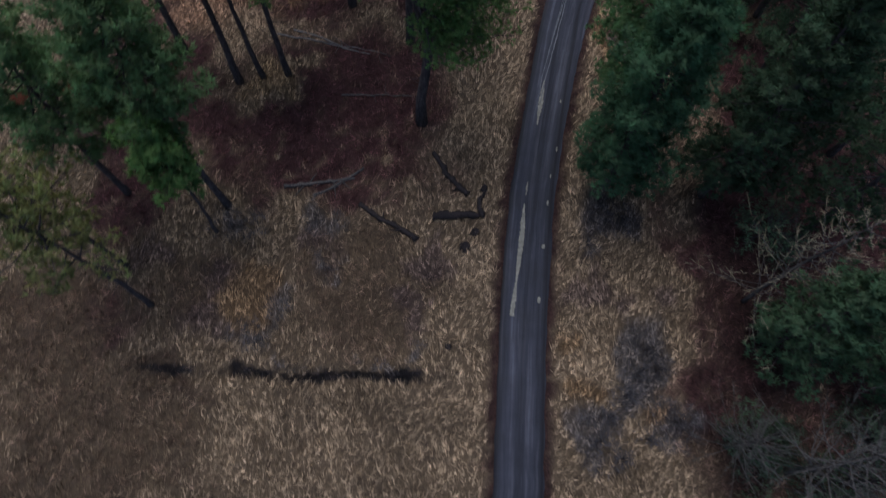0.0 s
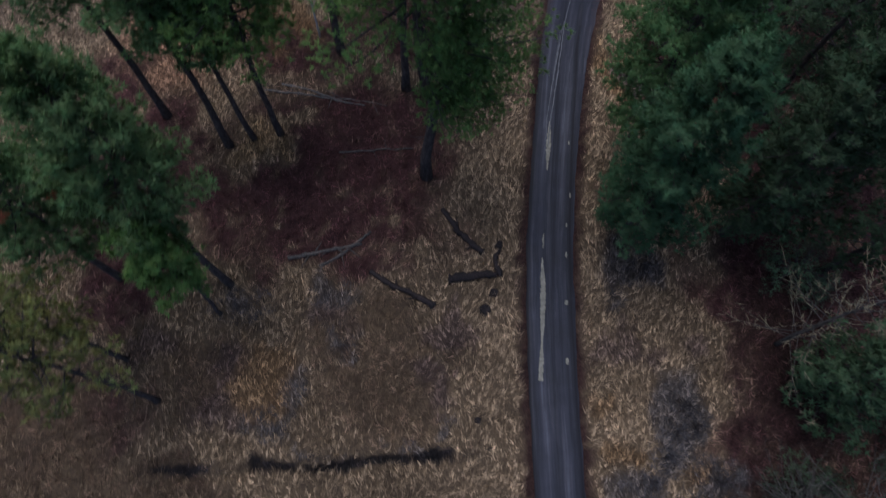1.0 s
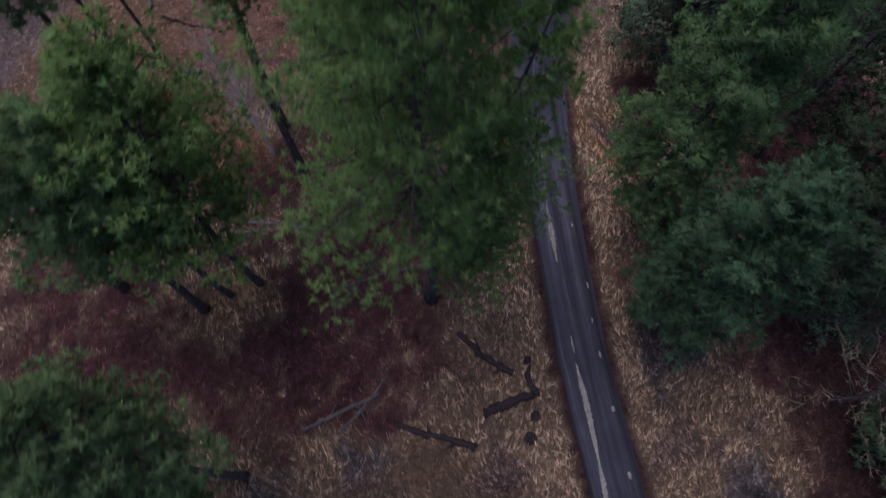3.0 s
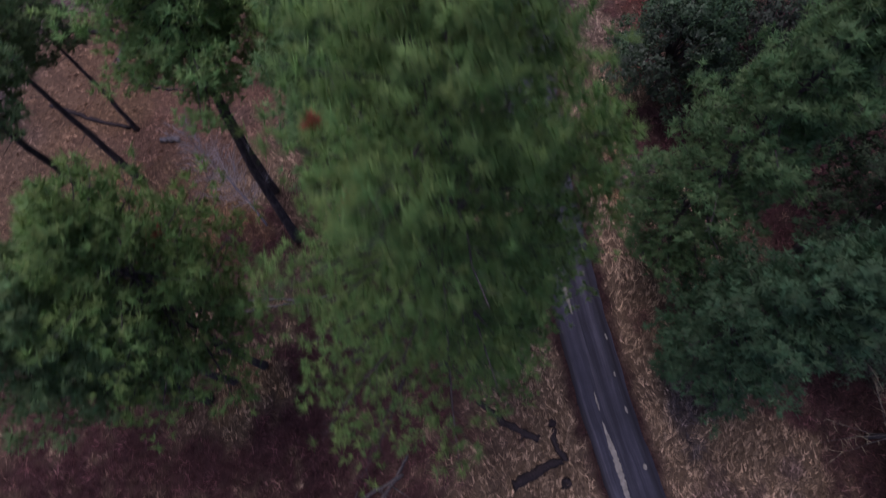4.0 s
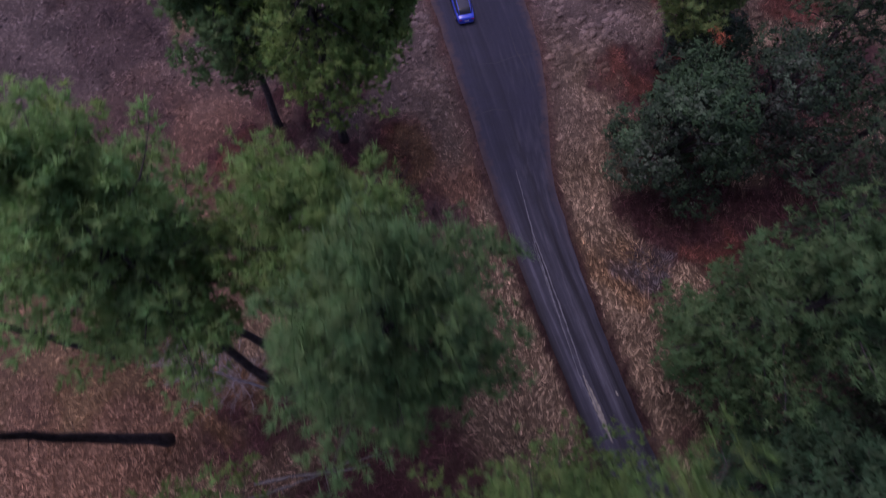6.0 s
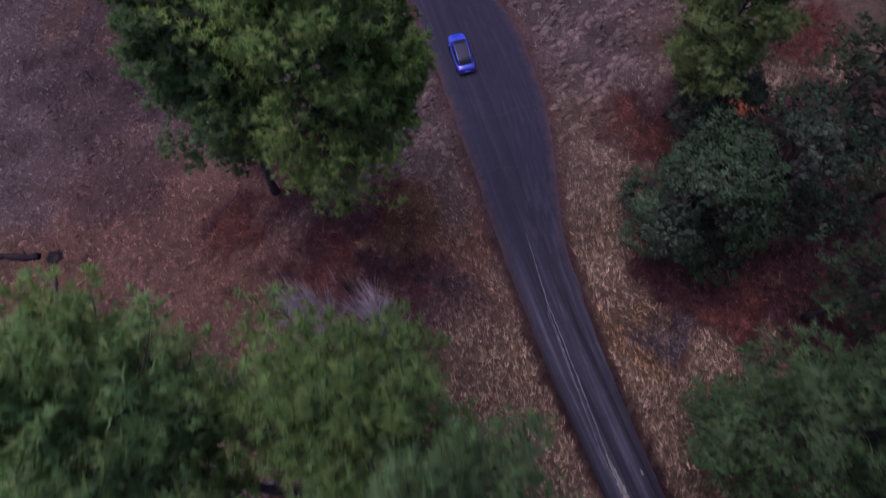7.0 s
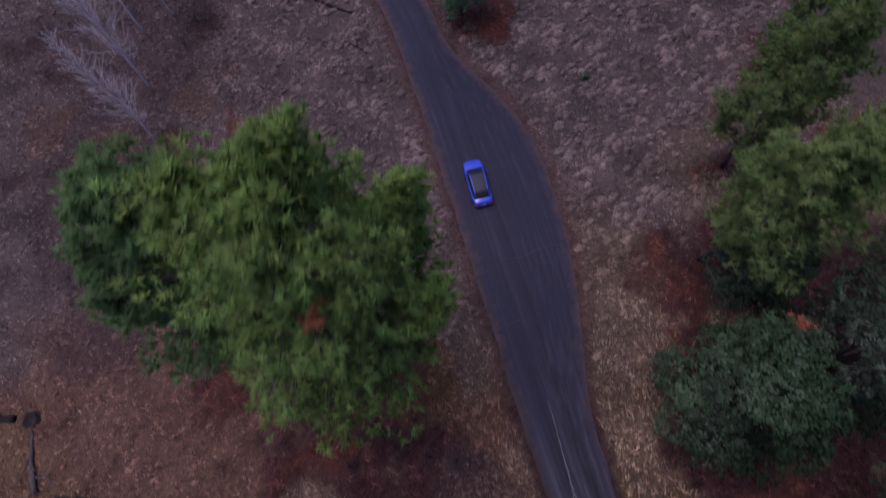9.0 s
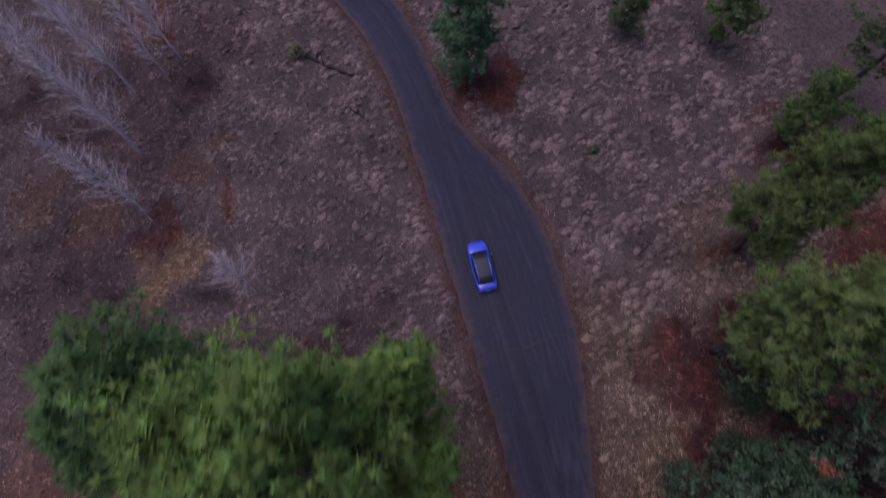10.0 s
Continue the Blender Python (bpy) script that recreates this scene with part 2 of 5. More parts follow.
def off_road(x, y):
    """Metres from the asphalt's edge; negative on the road."""
    a, b = edges(y)
    return np.maximum(a - x, x - b) * 0.95


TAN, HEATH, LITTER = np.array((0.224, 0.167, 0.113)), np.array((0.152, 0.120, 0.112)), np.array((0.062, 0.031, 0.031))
OLIVE, GREY, OCHRE, SOIL, DUN, NEAR_BLACK = np.array((0.096, 0.070, 0.047)), np.array((0.092, 0.086, 0.093)), np.array((0.20, 0.125, 0.065)), np.array((0.034, 0.020, 0.019)), np.array((0.105, 0.074, 0.072)), np.array((0.020, 0.018, 0.019))
RUSSET, RUST, VERGE = np.array((0.240, 0.132, 0.086)), np.array((0.102, 0.043, 0.031)), np.array((0.085, 0.052, 0.046))
# patches of ground cover: x, y, half width, half depth
PATCHES = []


def patch(colour, *rows):
    PATCHES.extend((colour, *r) for r in rows)


patch(RUSSET, (-13, 69, 15, 13), (8, 58, 5, 8), (-24, 52, 9, 9))
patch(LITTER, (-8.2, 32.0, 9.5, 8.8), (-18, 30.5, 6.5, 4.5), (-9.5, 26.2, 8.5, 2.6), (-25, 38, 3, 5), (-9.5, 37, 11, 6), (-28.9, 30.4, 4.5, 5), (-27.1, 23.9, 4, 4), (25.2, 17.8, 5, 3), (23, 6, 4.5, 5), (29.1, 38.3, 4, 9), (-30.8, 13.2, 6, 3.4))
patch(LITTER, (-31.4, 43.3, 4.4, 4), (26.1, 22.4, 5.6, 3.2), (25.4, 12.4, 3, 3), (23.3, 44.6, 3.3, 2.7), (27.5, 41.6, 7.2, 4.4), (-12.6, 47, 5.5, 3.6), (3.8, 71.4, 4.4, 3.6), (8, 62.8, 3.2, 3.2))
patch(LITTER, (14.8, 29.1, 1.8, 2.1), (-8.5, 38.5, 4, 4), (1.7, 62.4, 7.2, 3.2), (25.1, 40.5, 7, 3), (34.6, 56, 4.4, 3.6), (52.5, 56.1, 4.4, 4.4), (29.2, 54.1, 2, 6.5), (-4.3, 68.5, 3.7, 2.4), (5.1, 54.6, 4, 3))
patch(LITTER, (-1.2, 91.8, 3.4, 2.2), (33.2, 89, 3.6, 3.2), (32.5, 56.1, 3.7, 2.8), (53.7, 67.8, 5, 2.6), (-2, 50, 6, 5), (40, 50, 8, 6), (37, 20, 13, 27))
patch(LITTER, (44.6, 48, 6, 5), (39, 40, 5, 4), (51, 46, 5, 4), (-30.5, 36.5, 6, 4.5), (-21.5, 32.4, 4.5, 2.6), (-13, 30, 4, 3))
patch(SOIL, (-20.4, 7.4, 1.9, 1.3), (-22.5, 9.2, 2.4, 1.1), (24.5, 6.5, 4.2, 6), (27, 13, 4.5, 5), (27.5, 18, 4, 3))
patch(TAN, (-16.5, 36.2, 3.3, 2.9), (-18.6, 34.4, 1.5, 1.5), (-13.6, 38.1, 1.5, 1.4), (-4.7, 28.1, 0.9, 0.9), (-2.6, 24.9, 1.6, 0.9), (2.6, 32.4, 1.8, 4.5), (-13.5, 27.2, 1.0, 0.7))
patch(LITTER, (3, 58.0, 6, 3.6), (-3, 60.5, 5, 2.5))
patch(SOIL, (22.8, 2.2, 3.4, 3.6), (28, 1, 4, 4))
patch(np.array((0.215, 0.140, 0.082)), (-24, 71, 6, 9), (-20, 66.5, 4, 3), (-31, 62, 6, 6))
patch(RUST, (53.5, 66.3, 2.6, 1.3), (58.9, 65.7, 2.6, 1.2), (40.4, 63.9, 1.6, 1.2), (37.5, 54.3, 2.6, 1.6), (0, 91.5, 1.6, 1.0), (5.2, 91.4, 0.9, 0.9), (35, 55.7, 2.6, 2.2), (30.4, 55.6, 1.3, 4.5), (52.5, 56.1, 5, 4.2), (27.0, 51.4, 1.0, 2.6), (7.4, 61.8, 3.2, 1.8), (0.6, 60.5, 4.6, 1.8), (32.9, 88.2, 3.2, 2.6), (25, 39.5, 4, 2), (-4.8, 68, 2.4, 1.4), (53.7, 67.8, 3, 1.5))
patch(OLIVE, (-6.5, 15.1, 5.4, 6.4), (-28.5, 5.0, 8, 7.5), (-33, 14, 5, 5), (-22.5, 2.6, 4.5, 3.5), (-20.7, 15.1, 2.9, 2.5))
patch(DUN, (-19, 13.5, 2.6, 2.2), (-11.5, 19.5, 2.4, 1.6), (-24, 18, 2, 2), (-2.5, 13, 1.6, 1.2), (13, 16, 1.6, 2.4), (16.5, 14, 2, 1.5), (-1, 17.5, 1.2, 1.6))
patch(GREY, (16.6, 9.3, 2.0, 2.8), (15.0, 7.0, 1.2, 1.8), (12.6, 3.4, 1.8, 2.6), (18.6, 4.6, 2.0, 2.0), (-16, 11.7, 1.7, 1.2), (-13.5, 14, 1.4, 1), (-10, 21.5, 2, 1.2), (-17.5, 21.2, 2.6, 1.4), (-9.3, 17.4, 0.9, 0.6), (-14.6, 11.0, 0.9, 0.7), (-1.6, 10.4, 0.7, 0.6), (-4.4, 9.3, 0.8, 0.4), (-12.3, 9.1, 0.9, 0.4), (13.2, 19.5, 1, 0.8), (15.5, 22, 2.5, 1.6), (20.5, 41.3, 1.4, 1.6))
patch(OCHRE, (-21.4, 55.6, 5.1, 2.9), (17.2, 42.1, 2.6, 3), (8.9, 60.4, 2.7, 1.9), (10.9, 8, 1.3, 1.8), (17.8, 5.4, 1.3, 1.3), (-15.5, 15.5, 2.5, 2.2), (-14.5, 51, 2, 4))
STRAW = np.array((0.30, 0.205, 0.115))
patch(STRAW * 0.85, (-21.4, 56.0, 4.6, 2.6), (-24.5, 60.5, 3, 2))
patch(STRAW, (-16.6, 36.2, 2.6, 2.0), (-0.9, 87.2, 3.4, 3.2), (4.2, 60.6, 1.6, 0.9), (15.8, 44.5, 1.6, 2.4))
# near-black cover along the ditch line
patch(NEAR_BLACK, (-6.6, 8.2, 6.6, 0.36), (-9.5, 8.3, 2.0, 0.45), (-15.2, 8.5, 2.2, 0.4), (-16.4, 8.9, 0.5, 0.6), (-21.8, 8.9, 2.4, 0.4), (-2.6, 8.5, 1.4, 0.5))
patch(DUN, (0.9, 106, 11, 8), (-4, 98, 7, 6), (-10, 90, 5, 5), (12.7, 109.6, 4.7, 4.4), (-8.5, 84.9, 6.3, 3.4), (9.6, 74.5, 5, 2.9), (-12, 78, 5, 4), (7.5, 52, 3, 3), (-6, 92, 4, 4))
patch(SOIL, (9.5, 105.0, 2.0, 1.8), (-4.5, 107, 3, 1.6), (-8, 112, 3, 2), (-2.5, 101, 1.6, 1.2), (5.2, 100.5, 1.2, 0.9), (-13, 96, 2, 1.5))
patch(np.array((0.150, 0.098, 0.072)), (4.5, 96.5, 3.4, 2.6), (-6, 95.5, 3.2, 2.4), (-9, 101, 3, 2))
patch(RUST, (8, 114, 3, 2.4), (4.6, 92.5, 0.7, 0.6))


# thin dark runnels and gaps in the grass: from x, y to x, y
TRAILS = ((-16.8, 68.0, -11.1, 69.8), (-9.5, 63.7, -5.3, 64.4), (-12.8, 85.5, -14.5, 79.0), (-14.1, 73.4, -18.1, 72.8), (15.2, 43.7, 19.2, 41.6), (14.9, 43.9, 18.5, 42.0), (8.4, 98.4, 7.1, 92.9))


def cover(x, y):
    """Colour of the ground cover, and how much of it is litter."""
    verge = np.exp(-((off_road(x, y) - 2.4) / 1.8) ** 2) * np.clip((48 - y) / 8, 0, 1)
    north = np.clip((y - 52 + 4 * fan_noise(x, y, 22, 1)) / 16, 0, 1)[:, None]
    c = TAN * (1 - north) + HEATH * north
    c = c * (1 + 0.16 * fan_noise(x, y, 9, 2))[:, None]
    c = c * (1 + 0.12 * verge)[:, None]
    bare = np.zeros(len(x))
    wx, wy = x + 1.5 * fan_noise(x, y, 8.5, 3) + 0.45 * fan_noise(x, y, 1.7, 31), y + 1.5 * fan_noise(x, y, 8.0, 4) + 0.45 * fan_noise(x, y, 1.5, 32)
    mottle = np.clip(1.0 + 0.35 * fan_noise(x, y, 3.4, 34) + 0.3 * fan_noise(x, y, 1.3, 35), 0.2, 1)
    for colour, px, py, rx, ry in PATCHES:
        if colour is NEAR_BLACK:
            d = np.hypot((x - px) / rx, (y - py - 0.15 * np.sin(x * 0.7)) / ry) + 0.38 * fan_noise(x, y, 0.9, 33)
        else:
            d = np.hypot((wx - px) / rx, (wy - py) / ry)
        w = np.clip((1.25 - d) / 0.5, 0, 1) if colour is NEAR_BLACK else np.clip((1.3 - d) / 0.7, 0, 1)
        w = w * w * (3 - 2 * w) * (1.0 if colour is LITTER or colour is NEAR_BLACK else 0.92 if colour is RUST or colour is TAN or colour is OLIVE else 0.7)
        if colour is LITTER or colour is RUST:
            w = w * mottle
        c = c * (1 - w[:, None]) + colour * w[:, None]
        if colour is LITTER or colour is NEAR_BLACK or colour is RUST or colour is SOIL:
            bare = np.maximum(bare, 0.75 * w if colour is NEAR_BLACK else w)
        elif colour is OLIVE:
            bare = np.maximum(bare, 0.85 * w)
        else:
            bare = bare * (1 - w)
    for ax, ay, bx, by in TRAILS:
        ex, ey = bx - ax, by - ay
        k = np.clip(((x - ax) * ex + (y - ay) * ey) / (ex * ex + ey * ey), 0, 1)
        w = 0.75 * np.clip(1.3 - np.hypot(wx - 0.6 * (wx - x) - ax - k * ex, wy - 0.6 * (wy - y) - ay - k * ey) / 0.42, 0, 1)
        c = c * (1 - w[:, None]) + NEAR_BLACK * w[:, None]
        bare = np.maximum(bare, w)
    d = off_road(x, y) + 0.12 * fan_noise(x, y, 1.5, 5)
    w = np.clip((1.0 - d + 0.25 * fan_noise(x, y, 2.1, 9)) / 0.6, 0, 1)
    late = np.clip((y - 46) / 12, 0, 1)
    w = w * (1 - late) + np.clip((1.5 - d + 0.3 * fan_noise(x, y, 2.5, 8)) / 1.3, 0, 1) * late
    c = c * (1 - w[:, None]) + (SOIL * (1.3, 1.25, 1.2) * (1 - late[:, None]) + VERGE * late[:, None]) * w[:, None]
    return c, np.maximum(bare, w)


def ground_z(x, y):
    x, y = np.atleast_1d(x).astype(float), np.atleast_1d(y).astype(float)
    d = off_road(x, y)
    w = np.clip(d / 1.6, 0, 1)
    rough = 0.10 * fan_noise(x, y, 6, 6) + 0.05 * fan_noise(x, y, 1.7, 7)
    # the shallow ditch through the clearing
    ditch = np.exp(-((y - 8.2 - 0.15 * np.sin(x * 0.7)) / 0.40) ** 2) * np.clip((x + 25) / 3, 0, 1) * np.clip((0.2 - x) / 2, 0, 1)
    return lie(x, y) + w * rough - 0.40 * ditch - 0.10 * np.clip((0.25 - d) / 0.3, 0, 1)


def gz(x, y):
    return float(ground_z(x, y)[0])


def build_ground():
    fx, fy = np.arange(-60, 74.1, 0.5), np.r_[np.arange(-10, 6.9, 0.5), np.arange(7, 10, 0.15), np.arange(10, 126.1, 0.5)]
    gx = np.r_[np.array((-1500, -700, -350, -200, -130, -90, -72)), fx, np.array((90, 115, 160, 240, 400, 800, 1500))]
    gy = np.r_[np.array((-1500, -700, -350, -180, -100, -60, -35, -20)), fy, np.array((142, 165, 210, 300, 500, 900, 1500))]
    X, Y = np.meshgrid(gx, gy)
    x, y = X.ravel(), Y.ravel()
    w, h = len(gx), len(gy)
    i = (np.arange(h - 1)[:, None] * w + np.arange(w - 1)[None]).ravel()
    tris = np.vstack([np.c_[i, i + 1, i + w + 1], np.c_[i, i + w + 1, i + w]])
    me = mesh_of("ground", np.c_[x, y, ground_z(x, y)], tris, GROUND, True)
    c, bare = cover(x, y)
    c = c * (1 - (1 - bare) * (0.36 + 0.12 * np.clip((62 - y) / 14, 0, 1)))[:, None]      # shade between the tufts, put into the ground colour
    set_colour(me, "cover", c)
    return tagged(new("ground", me), "forest clearing of dry tan grass, reddish needle litter and grey heath", "ground", kind="structure")


def build_road():
    ys = np.arange(-140, 185, 0.5)
    a, b = edges(ys)
    cols = np.linspace(0, 1, 13)
    jag = 0.05 * fan_noise(ys, ys * 0, 3.3, 11) + 0.025 * fan_noise(ys, ys * 0, 0.8, 13), 0.05 * fan_noise(ys, ys * 0 + 9, 3.1, 12) + 0.025 * fan_noise(ys, ys * 0, 0.7, 14)
    v, lane = [], []
    for k, y in enumerate(ys):
        lo, hi = a[k] - 0.05 + jag[0][k], b[k] + 0.05 + jag[1][k]
        for c in cols:
            x = lo + (hi - lo) * c
            v.append((x, y, float(lie(x, y)) + 0.02 + 0.05 * (1 - (2 * c - 1) ** 4)))
            lane.append((x - a[k], y, min(x - lo, hi - x)))
    n = len(cols)
    i = (np.arange(len(ys) - 1)[:, None] * n + np.arange(n - 1)[None]).ravel()
    me = mesh_of("road", v, np.vstack([np.c_[i, i + 1, i + n + 1], np.c_[i, i + n + 1, i + n]]), ASPHALT, True)
    set_colour(me, "lane", lane)
    return tagged(new("road", me), "narrow worn grey asphalt forest road with streaked wheel tracks", "road", kind="structure")


def road_z(x, y):
    a, b = edges(y)
    c = min(1, max(0, (x - a) / (b - a)))
    return float(lie(x, y)) + 0.02 + 0.05 * (1 - (2 * c - 1) ** 4)


ground, road = build_ground(), build_road()


# ---- road marks: pale strips and spots, worn stripes, sealed cracks ----
def road_mark(name, label, pts, widths, mat, seed, rise=0.005):
    """A thin uneven film on the asphalt along pts."""
    r = rng_of(seed)
    pts = np.asarray(pts, float)
    t = np.linspace(0, len(pts) - 1, 14 * (len(pts) - 1) + 1)
    x, y = np.interp(t, range(len(pts)), pts[:, 0]), np.interp(t, range(len(pts)), pts[:, 1])
    w = np.interp(t, range(len(pts)), widths) * (1 + r.uniform(-0.28, 0.28, len(t)))
    d = np.gradient(np.c_[x, y], axis=0)
    d /= np.linalg.norm(d, axis=1)[:, None]
    s = r.uniform(-0.03, 0.03, len(t))
    v, tris = [], []
    for i in range(len(t)):
        for k in (-1, 1):
            px_, py_ = x[i] + d[i][1] * (k * w[i] / 2 + s[i]), y[i] - d[i][0] * (k * w[i] / 2 + s[i])
            v.append((px_, py_, road_z(px_, py_) + rise + 0.004))
    for i in range(len(t) - 1):
        p = 2 * i
        tris += [(p, p + 1, p + 3), (p, p + 3, p + 2)]
    part(name, mesh_of(name, v, tris, mat), road, label)


road_mark("pale_strip", "pale yellow-grey strip on the asphalt", ((10.35, 36.9), (10.05, 35.4), (9.75, 33.9), (9.3, 31.7)), (0.06, 0.35, 0.42, 0.08), PALE_MARK, 1)
road_mark("pale_strip", "pale yellow-grey strip on the asphalt", ((8.1, 25.6), (7.95, 24.9), (7.85, 24.2)), (0.05, 0.16, 0.05), PALE_MARK, 2)
road_mark("pale_strip", "pale yellow-grey strip on the asphalt", ((7.65, 23.4), (7.45, 21.6), (7.2, 19.7), (6.85, 17.6), (6.6, 16.1)), (0.08, 0.38, 0.45, 0.3, 0.12), PALE_MARK, 3)
road_mark("pale_strip", "pale yellow-grey strip on the asphalt", ((6.6, 16.1), (6.4, 14.9), (6.1, 13.2)), (0.14, 0.3, 0.34), PALE_MARK, 4)
road_mark("worn_line", "thin pale worn streak", ((9.75, 34.2), (10.45, 37.1), (12.05, 42.6), (13.75, 48.8), (15.9, 54.5)), (0.05, 0.10, 0.12, 0.10, 0.04), STREAK, 5)
road_mark("worn_line", "thin pale worn streak", ((9.35, 33.0), (10.1, 37.1), (11.65, 42.6), (13.2, 48.0)), (0.04, 0.07, 0.08, 0.03), STREAK, 6)
road_mark("worn_line", "thin pale worn streak", ((11.0, 40.2), (12.2, 44.2), (13.5, 48.4)), (0.05, 0.10, 0.05), STREAK, 7)
road_mark("crack_seal", "dark crack across the asphalt", ((19.2, 66.1), (21.0, 65.2), (22.9, 65.0), (25.2, 64.1)), (0.03, 0.05, 0.05, 0.03), DARK_SEAL, 8)
road_mark("crack_seal", "dark crack along the asphalt", ((22.2, 60.6), (22.9, 63.2), (23.4, 65.8), (24.4, 68.4)), (0.03, 0.05, 0.05, 0.03), DARK_SEAL, 9)
road_mark("crack_seal", "dark crack across the asphalt", ((15.9, 61.2), (17.6, 60.9), (19.0, 60.0)), (0.03, 0.04, 0.03), DARK_SEAL, 10)
for _i, (_x, _y0, _w, _l) in enumerate(((10.97, 29.04, 0.16, 0.5), (9.75, 23.5, 0.18, 0.5), (9.1, 19.35, 0.34, 0.4), (8.45, 14.56, 0.3, 0.5), (11.75, 34.4, 0.14, 0.4), (10.2, 26.2, 0.12, 0.4))):
    road_mark("pale_spot", "small pale spot on the asphalt", ((_x - 0.03, _y0 - _l / 2), (_x, _y0), (_x + 0.05, _y0 + _l / 2)), (_w * 0.5, _w, _w * 0.5), PALE_MARK, 20 + _i)


# ---- trees ----
def unit(v):
    return v / (np.linalg.norm(v, axis=-1, keepdims=True) + 1e-9)


def sprays(centres, ways, sizes, tints, count, width, seed, leafy=False, spread=1.0, middle=(0, 0)):
    """Clumps of needles (or small leaves) at the centres, each leaning along its way."""
    r = rng_of(seed)
    k = len(centres)
    d = unit(r.normal(size=(k, count, 3)) * spread + ways[:, None] * 0.9)
    length = sizes[:, None] * r.uniform(0.55, 1.1, (k, count))
    side = unit(np.cross(d, r.normal(size=(k, count, 3))))
    if leafy:
        p = centres[:, None] + d * length[..., None] * r.uniform(0.25, 1.0, (k, count, 1))
        n = unit(r.normal(size=(k, count, 3)) + np.array((0, 0, 1.2)))
        side = unit(np.cross(n, d))
        along = np.cross(side, n) * width * 1.2
        side = side * width
        v = np.stack([p - along, p + side * 0.6, p + along, p - side * 0.6], 2).reshape(-1, 3)
        i = np.arange(k * count) * 4
        tris = np.vstack([np.c_[i, i + 1, i + 2], np.c_[i, i + 2, i + 3]])
        per = 4
    else:
        p = centres[:, None] + d * length[..., None] * 0.08
        tip = centres[:, None] + d * length[..., None]
        v = np.stack([p - side * width, p + side * width, tip], 2).reshape(-1, 3)
        i = np.arange(k * count) * 3
        tris = np.c_[i, i + 1, i + 2]
        per = 3
    col = np.repeat(tints, count * per, axis=0)
    out = centres - np.c_[np.tile(middle, (k, 1)), centres[:, 2]]
    face = unit(unit(out) * 0.55 + np.array((0, 0, 0.85)) + r.normal(size=(k, 3)) * 0.2)
    face = unit(np.repeat(face, count * per, axis=0) + np.repeat(d.reshape(-1, 3), per, axis=0) * 0.4)
    return v, upward(v, tris, face), col, face


def crown_of(name, material_, parent, label, *args, **kw):
    v, tris, col, face = sprays(*args, **kw)
    me = mesh_of(name, v, tris, material_, True)
    set_normals(me, face)
    set_colour(me, "tint", col)
    return part(name, me, parent, label)


GREEN, BRIGHT, DEEP, TEAL, YELLOWISH = np.array((0.086, 0.150, 0.060)), np.array((0.112, 0.205, 0.060)), np.array((0.052, 0.096, 0.050)), np.array((0.058, 0.126, 0.062)), np.array((0.155, 0.175, 0.062))


def trunk_line(base, top, bend, r, steps=9):
    t = np.linspace(0, 1, steps)[:, None]
    base, top = np.asarray(base, float), np.asarray(top, float)
    side = np.array((math.cos(bend), math.sin(bend), 0.0))
    return base * (1 - t) + top * t + side * 0.012 * (top[2] - base[2]) * np.sin(t * np.pi * 1.6) + np.c_[r.uniform(-0.06, 0.06, (steps, 2)), np.zeros(steps)]


